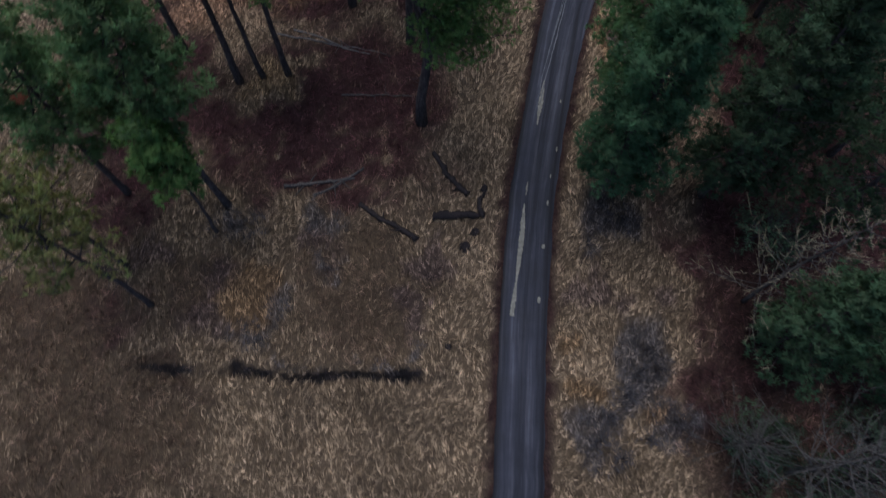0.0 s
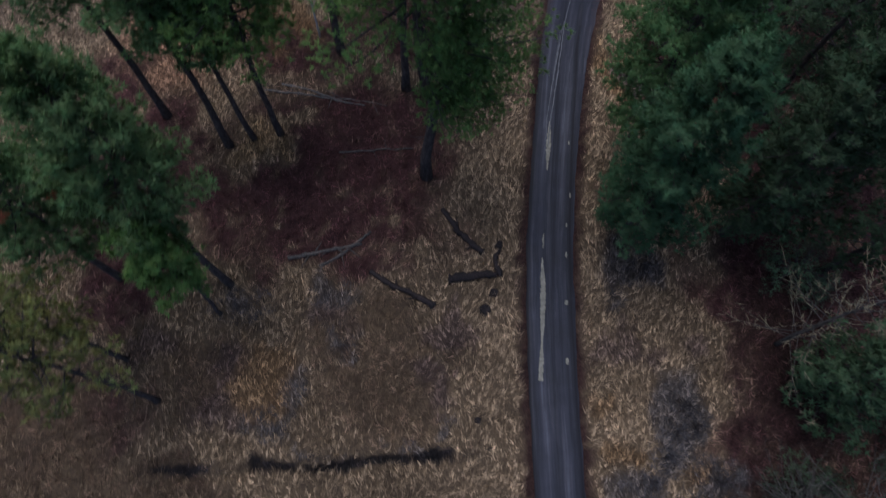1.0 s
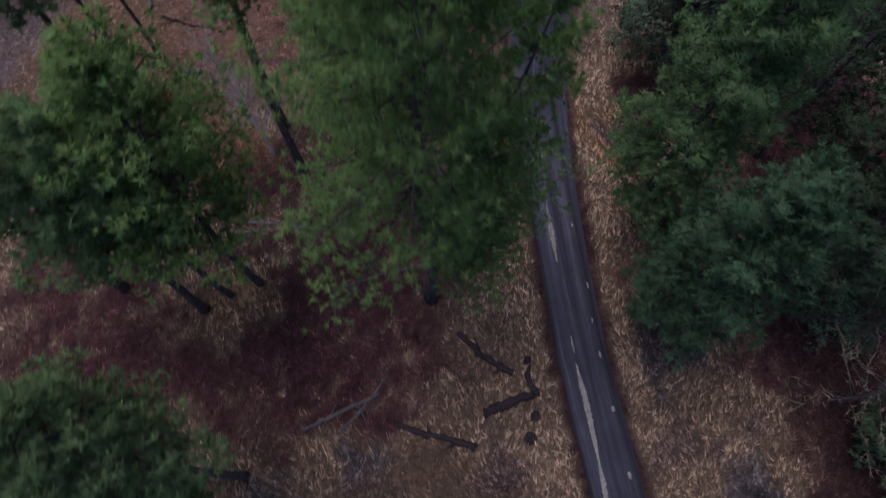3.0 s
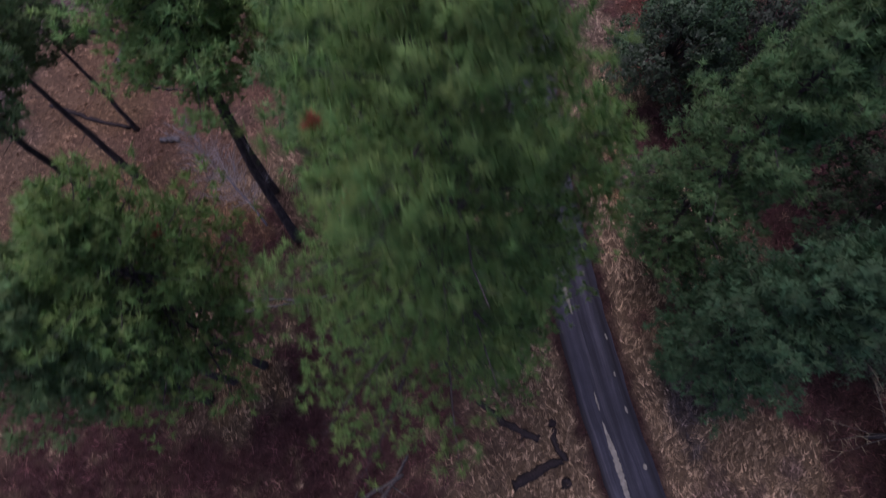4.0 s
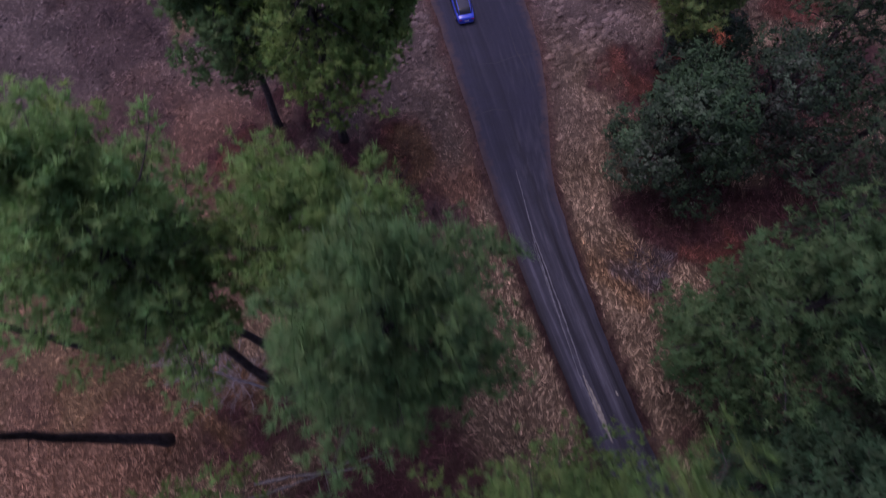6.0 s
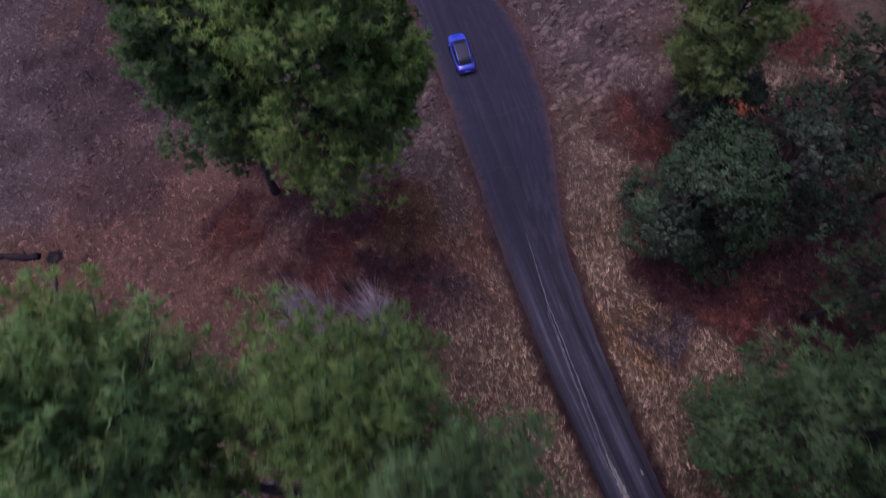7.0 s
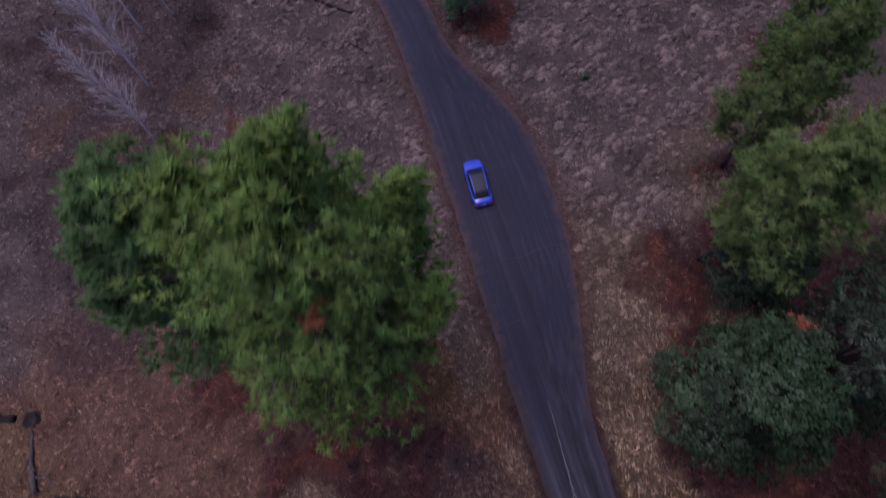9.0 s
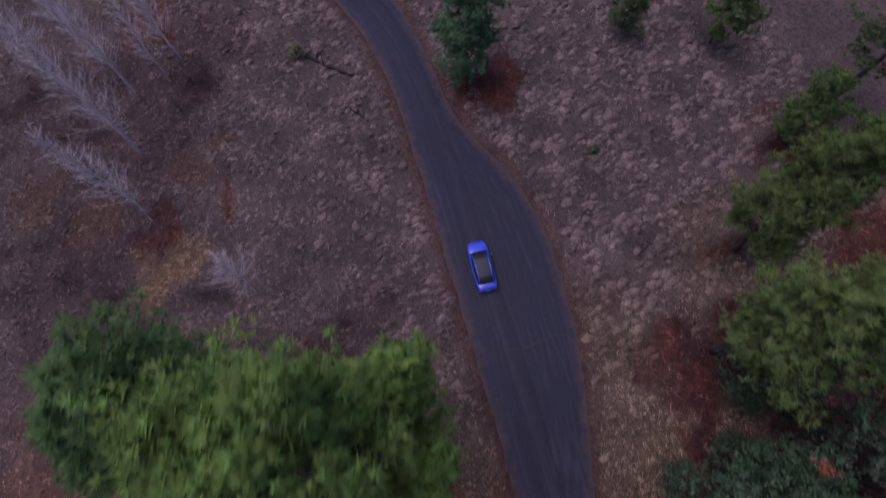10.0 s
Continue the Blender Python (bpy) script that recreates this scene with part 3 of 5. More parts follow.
def boughs(r, s, axis, bare, limbs, radius, shape, flat, tufts, seed, low_side=None, low_share=0.38):
    """Limbs in loose whorls along an axis, with their side twigs; gives the places, ways and shades of the tufts."""
    c, w, zs, starts, ends = [], [], [], [], []
    turn = r.uniform(0, 6.28)
    q = np.linspace(0, 1, 5)
    for i in range(limbs):
        f = (i + r.uniform(0, 1)) / limbs
        u = bare + (1 - bare) * f ** 0.9
        turn += 2.4 + r.uniform(-0.5, 0.5)
        sided = low_side is not None and f < low_share
        if sided:
            turn = low_side + r.uniform(-0.75, 0.75)
        reach = radius * (1.12 if sided else min(1.0, 0.55 + f * 1.9)) * (1 - f ** 1.7) ** shape * r.uniform(0.62, 1.18) + 0.45
        reach *= 1 + 0.18 * math.sin(2 * turn + seed) + 0.12 * math.sin(3 * turn + 2 * seed)
        rise = (-0.18 + 0.85 * f ** 1.4 + r.uniform(-0.15, 0.15)) * flat
        p0 = axis(u)
        d = np.array((math.cos(turn), math.sin(turn), rise))
        d /= np.linalg.norm(d)
        k = q[:, None]
        pts = p0 + d * reach * k + np.array((0, 0, 1)) * (0.13 * reach * k ** 2 - 0.06 * reach * np.sin(k * np.pi))
        pts[1:] += r.normal(0, 0.05 * reach ** 0.5, (4, 3)) * 0.6
        s.tube(pts, np.linspace(0.02 + 0.012 * reach, 0.008, 5), 3)
        side = np.cross(d, (0, 0, 1))
        side /= np.linalg.norm(side)
        # side twigs leave the limb in pairs, point forwards and carry the needles
        twigs = max(4, int(2 + 2.4 * reach))
        a0 = np.clip(0.16 + 0.84 * (np.arange(twigs) + r.uniform(0, 1, twigs)) / twigs, 0, 1)
        hand = np.where(np.arange(twigs) % 2 == 0, 1.0, -1.0)
        length = (0.16 + 0.44 * reach * np.clip(1.12 - a0, 0.12, 0.75)) * r.uniform(0.7, 1.25, twigs)
        root = np.stack([np.interp(a0, q, pts[:, e]) for e in range(3)], 1)
        way = unit(side * hand[:, None] * r.uniform(0.5, 1.0, (twigs, 1)) + d * 0.75 + np.c_[np.zeros((twigs, 2)), r.uniform(0.0, 0.55, twigs)])
        tip = root + way * length[:, None]
        starts.append(root)
        ends.append(tip)
        m = max(6, int(tufts / limbs * (0.35 + reach / radius)))
        pick = r.choice(twigs, m, p=(length + 0.25) / (length + 0.25).sum())
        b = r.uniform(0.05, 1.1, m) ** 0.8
        base = root[pick] + way[pick] * (length[pick] * b)[:, None]
        base += r.normal(0, 1, (m, 3)) * (0.10 + 0.018 * reach) * (1, 1, 1.25) + (0, 0, 0.06)
        up = way[pick] * 0.85 + np.array((0, 0, 0.45))
        candle = r.uniform(size=m) < 0.16
        base[candle, 2] += 0.16
        up[candle] = up[candle] * 0.3 + (0, 0, 1.3)
        c.append(base)
        w.append(up)
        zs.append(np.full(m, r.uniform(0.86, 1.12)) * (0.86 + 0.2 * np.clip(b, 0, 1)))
    s.slivers(np.vstack(starts), np.vstack(ends), 0.014)
    return np.vstack(c), np.vstack(w), np.concatenate(zs)


def pine(label, x, y, height, radius, seed, colour=GREEN, lean=(0.0, 0.0), bare=0.35, thick=1.0, limbs=60, tufts=1800, count=14, size=0.5, width=0.043, shape=0.85, flat=1.0, group="pines", reddish=(), dead=0.25, low_side=None, low_share=0.38, leaders=(), bow=0.0):
    """A pine: tapered trunk, limbs in loose whorls, dead lower twigs, feathery needles and, on old trees, several tops."""
    r = rng_of(seed)
    z0 = gz(x, y)
    ob = tagged(new("pine_tree"), label, "tree", group)
    ob.matrix_world = pose(x, y, z0)
    line = trunk_line((0, 0, -0.25), (lean[0], lean[1], height), seed * 1.7, r, 13)
    line[:, 0] += bow * np.exp(-((line[:, 2] - 8.5) / 3.6) ** 2)
    r0 = (0.10 + 0.0095 * height) * thick
    s = Shape()
    t = np.linspace(0, 1, len(line))
    s.tube(line, r0 * (1 - 0.9 * t) * (1 + 0.3 * np.exp(-t * 30)), 10)

    def axis(u):
        return np.array([np.interp(u, t, line[:, i]) for i in range(3)])

    groups = [boughs(r, s, axis, bare, limbs, radius, shape, flat, tufts, seed, low_side, low_share)]
    tops = [axis(1.0)]
    for lx, ly, lz, lr, share in leaders:
        tip = np.array((lx - x, ly - y, lz - z0))
        foot = axis(max(0.3, (lz - z0) / height - 0.42))
        bent = (foot + tip) / 2 + (tip - foot) * (0.16, 0.16, -0.04)
        way = np.array([foot, (foot + bent) / 2 + (tip - foot) * (0.1, 0.1, 0), bent, (bent + tip) / 2 + (tip - foot) * (0.02, 0.02, 0), tip])
        s.tube(way, r0 * np.linspace(0.42, 0.06, 5), 7)
        groups.append(boughs(r, s, lambda u, way=way: np.array([np.interp(u, np.linspace(0, 1, 5), way[:, i]) for i in range(3)]), 0.25, int(limbs * share) + 8, lr, 0.8, 1.1, int(tufts * share), seed + 3))
        tops.append(tip)
    k = int(limbs * dead)
    u = bare * r.uniform(0.35, 1.0, k)
    starts = np.array([axis(v) for v in u]).reshape(-1, 3)
    a = r.uniform(0, 6.28, k)
    ends = starts + np.c_[np.cos(a), np.sin(a), r.uniform(-0.25, 0.1, k)] * r.uniform(0.6, 2.2, (k, 1))
    s.slivers(starts, ends, 0.03)
    part("trunk", s.mesh("trunk", PINE_BARK), ob, "dark trunk with its limbs")
    for top in tops:
        p = r.normal(0, 1, (26, 3)) * (0.28, 0.28, 0.7) - (0, 0, 0.5)
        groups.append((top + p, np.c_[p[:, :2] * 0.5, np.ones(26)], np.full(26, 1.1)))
    c, w, zs = np.vstack([g[0] for g in groups]), np.vstack([g[1] for g in groups]), np.concatenate([g[2] for g in groups])
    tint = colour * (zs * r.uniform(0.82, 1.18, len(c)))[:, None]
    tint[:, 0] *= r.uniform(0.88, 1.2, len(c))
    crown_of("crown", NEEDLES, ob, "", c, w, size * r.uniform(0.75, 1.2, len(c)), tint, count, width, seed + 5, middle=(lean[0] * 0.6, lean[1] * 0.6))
    for px_, py_, pz_, much in reddish:
        k = 14
        cc = np.array((px_ - x, py_ - y, pz_ - z0)) + r.normal(0, 0.16 * much, (k, 3))
        crown_of("dead_needles", NEEDLES, ob, "rust-orange dead needles", cc, np.tile((0, 0, 1.0), (k, 1)), np.full(k, 0.3 * much), np.array((0.36, 0.13, 0.07)) * r.uniform(0.7, 1.2, (k, 1)), 26, 0.02 * much, seed + 77)
    return ob


def broadleaf(label, x, y, height, radius, seed, colour=TEAL, lean=(0, 0), clumps=1500, low=0.25, reddish=(), group="evergreen oaks", size=0.5, leaf=0.10, count=15):
    """A round evergreen with forking limbs and leaves in rounded clumps."""
    r = rng_of(seed)
    z0 = gz(x, y)
    ob = tagged(new("shrub" if group == "shrubs" else "oak_tree"), label, "shrub" if group == "shrubs" else "tree", group)
    ob.matrix_world = pose(x, y, z0)
    s = Shape()
    fork = np.array((lean[0] * 0.4, lean[1] * 0.4, height * 0.3))
    s.tube(trunk_line((0, 0, -0.2), fork, seed, r, 6), np.linspace(0.28, 0.2, 6) * (height / 12 + 0.3), 9)
    c, w, zs = [], [], []
    heads = 26
    for i in range(heads):
        a, f = i * 2.4 + r.uniform(-0.4, 0.4), (i + 0.5) / heads
        zc = height * (low + (0.92 - low) * f)
        rr = radius * math.sqrt(max(0.05, 1 - (max(0, f - 0.25) / 0.78) ** 2)) * r.uniform(0.55, 0.95)
        e = np.array((lean[0] * f + math.cos(a) * rr, lean[1] * f + math.sin(a) * rr, zc))
        mid = fork * 0.5 + e * 0.5 + np.array((0, 0, 0.06 * height))
        s.tube([fork * r.uniform(0.8, 1.0), mid, e], (0.11, 0.07, 0.025), 5)
        m = int(clumps / heads * r.uniform(0.6, 1.4))
        blob = unit(r.normal(size=(m, 3))) * (r.uniform(0.3, 1, (m, 1)) ** 0.5) * np.array((1, 1, 0.7)) * radius * r.uniform(0.26, 0.42)
        c.append(e + blob)
        w.append(unit(blob) + np.array((0, 0, 0.6)))
        zs.append(np.full(m, r.uniform(0.5, 1.6)))
        for _ in range(3):
            q = e + blob[r.integers(0, m)]
            s.tube([mid, (mid + q) / 2, q], (0.04, 0.025, 0.008), 3)
    part("trunk", s.mesh("trunk", PINE_BARK), ob, "dark trunk with its limbs")
    c, w, zs = np.vstack(c), np.vstack(w), np.concatenate(zs)
    tint = colour * (zs * r.uniform(0.6, 1.5, len(c)))[:, None]
    crown_of("crown", LEAVES, ob, "", c, w, size * r.uniform(0.7, 1.2, len(c)), tint, count, leaf, seed + 5, leafy=True)
    for px_, py_, pz_ in reddish:
        k = 14
        cc = np.array((px_ - x, py_ - y, pz_ - z0)) + r.normal(0, 0.3, (k, 3))
        crown_of("dead_leaves", LEAVES, ob, "rust-orange dead leaves", cc, np.tile((0, 0, 1.0), (k, 1)), np.full(k, 0.4), np.array((0.42, 0.13, 0.06)) * r.uniform(0.7, 1.2, (k, 1)), 20, 0.05, seed + 77, leafy=True)
    return ob


def bare_tree(label, x, y, height, radius, seed, mat=None, lean=(0, 0), limbs=46, rise=1.3, thick=1.0, low=0.25, name="birch_tree", group="bare birches", fine=10, tint=(0.66, 0.64, 0.69), stray=0.6, tip=0.019, slim=2.0, category="tree"):
    """A leafless tree: slender trunk, rising crooked limbs, and twigs that fork twice."""
    r = rng_of(seed)
    ob = tagged(new(name), label, category, group)
    ob.matrix_world = pose(x, y, gz(x, y))
    line = trunk_line((0, 0, -0.2), (lean[0], lean[1], height), seed, r, 10)
    s = Shape()
    s.tube(line, np.linspace(0.085 + 0.004 * height, 0.012, 10) * thick, 7)
    t = np.linspace(0, 1, 10)
    starts, ends, wide = [], [], []
    for i in range(limbs):
        f = (i + r.uniform(0, 1)) / limbs
        u = low + (0.97 - low) * f
        p0 = np.array([np.interp(u, t, line[:, k]) for k in range(3)])
        a = i * 2.4 + r.uniform(-0.6, 0.6)
        l = radius * (1.05 - 0.75 * f) * r.uniform(0.5, 1.15)
        d = np.array((math.cos(a), math.sin(a), rise * r.uniform(0.6, 1.2)))
        e = p0 + d / np.linalg.norm(d) * l * 1.35
        k = np.linspace(0, 1, 5)[:, None]
        pts = p0 + (e - p0) * k + np.array((0, 0, -0.09 * l)) * np.sin(k * np.pi) + np.cumsum(r.normal(0, 0.035 * l, (5, 3)), 0) * k
        s.tube(pts, np.linspace(0.026 * min(thick, slim), 0.005, 5), 4)
        g = r.uniform(0.2, 1, fine)
        root = np.stack([np.interp(g, k[:, 0], pts[:, j]) for j in range(3)], 1)
        q = root + (unit(r.normal(size=(fine, 3))) * stray + d * 0.5 + (0, 0, 0.25)) * l * r.uniform(0.15, 0.4, (fine, 1))
        g = r.uniform(0.25, 0.8, (fine * 2, 1))
        root2 = np.repeat(root, 2, 0) * (1 - g) + np.repeat(q, 2, 0) * g
        q2 = root2 + (np.repeat(q - root, 2, 0) * 0.6 + unit(r.normal(size=(fine * 2, 3))) * stray * l * 0.13)
        starts += [root, root2]
        ends += [q, q2]
        wide += [np.full(fine, tip), np.full(fine * 2, tip * 0.6)]
    part("trunk", s.mesh("trunk", mat or PALE_BARK), ob, "slender trunk with its limbs")
    tw = Shape()
    tw.slivers(np.vstack(starts), np.vstack(ends), np.concatenate(wide))
    me = tw.mesh("twigwork", TWIG)
    set_colour(me, "tint", np.tile(tint, (len(me.vertices), 1)))
    tagged(part("twigwork", me, ob), kind="stuff")
    return ob


PINE = "tall green pine with a dark bare trunk, standing in reddish litter"
# the two giants beside the path of the flight
pine("very tall dense pine with grey-brown trunk, overhanging the road verge", -1.7, 31.9, 37.9, 5.9, 101, BRIGHT * 1.35, (0.0, 0.2), 0.29, 1.05, 160, 9400, 22, 0.34, 0.020, 0.5, flat=0.8, low_share=0.25, bow=1.1, leaders=((3.8, 32.2, 31.0, 2.6, 0.13),), reddish=((-4.1, 32.0, 35.6, 0.6), (-4.0, 30.6, 34.8, 0.4)), low_side=-0.58)
pine("tall bright pine with a broad crown, beside the road", -2.9, 41.6, 31.0, 4.4, 102, TEAL * 0.8 + BRIGHT * 0.7, (1.6, 0.6), 0.58, 1.0, 80, 4000, 22, 0.44, 0.025, 0.55)
pine("tall green pine with a broad crown in the stand", -3.0, 47.8, 26.5, 5.3, 142, BRIGHT * 1.4, (1.4, -0.4), 0.56, 1.0, 80, 3600, 20, 0.46, 0.028, 0.55)
pine("tall green pine with a broad crown in the stand", -9.6, 51.6, 28.0, 4.0, 143, BRIGHT * 1.7, (0.8, 0.8), 0.6, 0.9, 70, 2600, 18, 0.48, 0.032, 0.55)
# the western stand
pine(PINE, -19.5, 36.5, 27, 3.9, 104, GREEN * 1.8, (-0.3, 0.6), 0.5, reddish=((-20.4, 37.9, 22.6, 1),))
pine(PINE, -17.2, 37.0, 25, 3.6, 105, GREEN * 1.8, (0, 0), 0.45, 0.8, leaders=((-16.8, 42.3, 22.0, 2.8, 0.5), (-20.3, 41.8, 20.5, 2.6, 0.45)))
pine(PINE, -14.8, 37.4, 26.5, 5.9, 106, BRIGHT * 1.25, (0.9, 0.3), 0.46, 0.85, 80, 3200, 14, 0.5, 0.042, reddish=((-12.0, 38.4, 22.9, 1), (-13.0, 37.2, 21.0, 0.8)))
pine(PINE, -25.5, 40.3, 28, 4.6, 107, GREEN * 1.55, (0, 0), 0.5)
pine(PINE, -37.0, 34.3, 26, 4.6, 108, GREEN * 1.6, (0, 0), 0.4)
pine(PINE, -18.6, 23.0, 24.5, 4.7, 109, GREEN * 1.45, (-2.2, 3.0), 0.48, 0.95, 80, 3600, 14, 0.5, 0.042, reddish=((-17.5, 26.0, 15.0, 0.8),))
pine("slender bright green pine among taller ones", -19.4, 20.6, 15, 2.3, 141, BRIGHT * 1.3, (0.6, 0.4), 0.6, 0.7, 36, 1000)
pine("bushy pine with a leaning dark trunk above dry grass", -28.0, 24.5, 21, 4.6, 110, GREEN * 1.5, (0.5, 0.6), 0.4, 1.0, 60, 2400, reddish=((-24.5, 24.5, 14.0, 1), (-26.0, 22.2, 16.0, 1)))
pine("leaning pine with sparse yellow-green low twigs", -23.9, 14.1, 17, 4.2, 111, YELLOWISH * 1.5, (-3.0, 1.5), 0.45, 0.9, 40, 600, dead=1.0)
pine("leaning pine with sparse yellow-green low twigs", -26.6, 17.5, 18, 4.0, 112, YELLOWISH * 1.4, (-2.0, 0.5), 0.4, 0.8, 40, 600, dead=1.0)
pine(PINE, -9.0, 46.5, 30, 4.8, 113, TEAL * 0.5 + BRIGHT * 1.4, (0.3, 5.0), 0.6, 1.0, 70, 2600, 14, 0.5, 0.042)
pine(PINE, -20.4, 57.5, 25, 3.2, 114, GREEN * 1.5, (0, 0), 0.62)
pine(PINE, -19.8, 63.2, 20, 3.0, 115, GREEN, (0, 0), 0.55, 0.8, 40, 1000)
pine(PINE, -19.0, 49.1, 30, 3.8, 116, GREEN * 1.6, (-0.2, 0.2), 0.68, 1.1)
# the pair between the clearing and the road
pine("broad green pine with several tops, close to the road", 4.3, 65.4, 28.6, 6.4, 117, np.array((0.190, 0.335, 0.088)), (1.7, 0.7), 0.33, 1.0, 120, 4800, 20, 0.48, 0.047, 0.5, flat=0.9, reddish=((6.1, 62.4, 26.6, 1.2),),
     leaders=((8.1, 67.2, 29.9, 2.3, 0.28), (4.3, 68.2, 28.8, 2.0, 0.22), (12.0, 66.6, 22.8, 2.6, 0.3), (10.6, 62.2, 19.5, 2.6, 0.3)))
pine("broad dark green pine, close to the road", -0.2, 70.0, 25.2, 4.8, 118, np.array((0.122, 0.240, 0.088)), (1.5, 2.2), 0.33, 1.0, 95, 4200, 20, 0.5, 0.041, 0.6, flat=0.9, leaders=((-1.6, 71.0, 21.0, 2.0, 0.2),))
# the eastern stand
pine("dense dark green pine on the road verge", 14.9, 25.0, 22, 4.7, 119, TEAL * 1.2, (0.4, 0.6), 0.14, 1.0, 95, 4600, 18, 0.5, 0.036, 0.6)
pine("dense dark green pine on the road verge", 17.4, 34.0, 28, 4.9, 120, TEAL * 0.8 + BRIGHT * 0.5, (0.2, 0.2), 0.15, 1.0, 100, 4800, 18, 0.5, 0.036, 0.6)
pine(PINE, 23.8, 24.6, 23, 4.9, 121, DEEP * 0.95, (0, 0), 0.15, 1.0, 80, 3600)
pine(PINE, 29.5, 29.5, 22, 4.6, 125, DEEP * 0.95, (0, 0), 0.2, 1.0, 60, 2400)
pine(PINE, 37.0, 29.0, 23, 4.8, 126, DEEP * 1.1, (0, 0), 0.2, 1.0, 55, 1500)
pine(PINE, 38.5, 40.5, 22, 4.8, 127, DEEP * 1.2, (0, 0), 0.25, 1.0, 55, 1500)
pine(PINE, 43.5, 49.0, 20, 4.6, 128, DEEP * 1.2, (0, 0), 0.25, 1.0, 55, 1500)
pine(PINE, 31.5, 20.5, 20, 4.6, 122, DEEP * 0.95, (0, 0), 0.2, 1.0, 55, 1500)
pine(PINE, 30.5, 36.0, 24, 4.6, 123, DEEP * 0.95, (0, 0), 0.2, 1.0, 55, 1500)
pine("bushy dark pine beside dry grass", 27.8, 11.0, 13, 4.2, 124, DEEP * 1.5, (0, 0), 0.08, 0.9, 60, 2200)
pine("bushy dark pine beside dry grass", 34.0, 9.0, 15, 4.8, 129, DEEP * 1.4, (0, 0), 0.1, 0.9, 60, 2200)
broadleaf("round dark evergreen oak over reddish litter", 26.0, 47.6, 13.0, 4.9, 130, np.array((0.036, 0.076, 0.032)), (0.6, 0.6), 2600, 0.2, reddish=((28.4, 50.8, 13.2),))
broadleaf("round dark evergreen oak over reddish litter", 33.5, 46.0, 13.5, 5.2, 131, np.array((0.026, 0.052, 0.025)), (0, 0), 1400, 0.28)
broadleaf("round dark evergreen oak over reddish litter", 34.5, 54.0, 9.0, 3.6, 132, np.array((0.031, 0.064, 0.029)), (0, 0), 1100, 0.3)
pine("yellow-green pine with thin dark trunk over red litter", 33.6, 56.8, 21.0, 4.3, 133, YELLOWISH * 0.4 + BRIGHT * 0.95, (0.5, -0.2), 0.33, 0.75, 80, 3600, 16, 0.5, 0.036, 0.6)
pine("yellow-green pine with thin dark trunk over red litter", 41.3, 62.4, 18, 4.2, 134, YELLOWISH * 0.3 + BRIGHT * 0.75, (1.0, 1.4), 0.22, 0.75, 70, 2800, 16, 0.5, 0.036, 0.6)
pine(PINE, 59.4, 69.0, 18, 4.0, 135, GREEN, (0, 0), 0.4, 1.1, 50, 1300)
pine("small yellow-green pine in heath", 52.9, 68.7, 9.5, 2.4, 136, BRIGHT, (0, 0), 0.15, 0.7, 36, 700)
pine("small yellow-green pine in heath", 55.2, 80.8, 9.0, 2.2, 137, BRIGHT, (0, 0), 0.25, 0.7, 36, 600)
pine("small dark pine in heath", 48.8, 87.1, 6.0, 1.6, 138, GREEN, (0, 0), 0.2, 0.6, 30, 400)
pine("green pine with thin trunk on the road verge", 31.9, 91.0, 16, 3.2, 139, TEAL * 1.7, (0, 0), 0.1, 0.7, 60, 1800)

BIRCH = "bare pale grey birch with fine twigs"
bare_tree(BIRCH, -0.8, 93.4, 15.5, 2.5, 201, limbs=105, rise=1.5, fine=14, stray=0.85, tip=0.006, thick=0.8, low=0.22, tint=(0.46, 0.44, 0.47), slim=0.38)
bare_tree(BIRCH, 1.0, 99.5, 21, 2.7, 202, limbs=140, rise=1.5, fine=14, stray=0.85, tip=0.006, thick=0.8, low=0.22, tint=(0.46, 0.44, 0.47), slim=0.38)
bare_tree(BIRCH, 3.2, 106.4, 19, 2.4, 203, limbs=105, rise=1.5, fine=14, stray=0.85, tip=0.006, thick=0.8, low=0.22, tint=(0.46, 0.44, 0.47), slim=0.38)
bare_tree(BIRCH, 8.6, 108.2, 15, 2.1, 204, limbs=105, rise=1.5, fine=14, stray=0.85, tip=0.006, thick=0.8, low=0.22, tint=(0.46, 0.44, 0.47), slim=0.38)
bare_tree(BIRCH, 6.5, 107.4, 12, 2.0, 205, limbs=70, rise=1.5, fine=14, stray=0.85, tip=0.006, thick=0.8, low=0.22, tint=(0.46, 0.44, 0.47), slim=0.38)
bare_tree(BIRCH, -2.5, 113.5, 18, 2.1, 206, limbs=105, rise=1.5, fine=14, stray=0.85, tip=0.006, thick=0.8, low=0.22, tint=(0.46, 0.44, 0.47), slim=0.38)
bare_tree(BIRCH, 1.4, 112.5, 17, 2.2, 215, limbs=105, rise=1.5, fine=14, stray=0.85, tip=0.006, thick=0.8, low=0.22, tint=(0.46, 0.44, 0.47), slim=0.38)
bare_tree("hazy leafless mauve-grey shrub tree on heath", 4.3, 81.4, 8.5, 2.4, 207, lean=(0.2, 0.6), limbs=80, rise=1.6, fine=24, stray=0.6, tip=0.006, thick=0.6, low=0.35, tint=(0.42, 0.36, 0.38))
bare_tree(BIRCH, -2.0, 55.3, 10.5, 5.2, 208, lean=(-0.7, 1.6), limbs=120, rise=5.0, fine=12, low=0.02, thick=0.32, tint=(0.42, 0.40, 0.43), stray=0.3, tip=0.0065)
bare_tree(BIRCH, 1.3, 52.6, 10.5, 5.2, 209, lean=(0.3, 1.2), limbs=120, rise=5.0, fine=12, low=0.02, thick=0.32, tint=(0.42, 0.40, 0.43), stray=0.3, tip=0.0065)
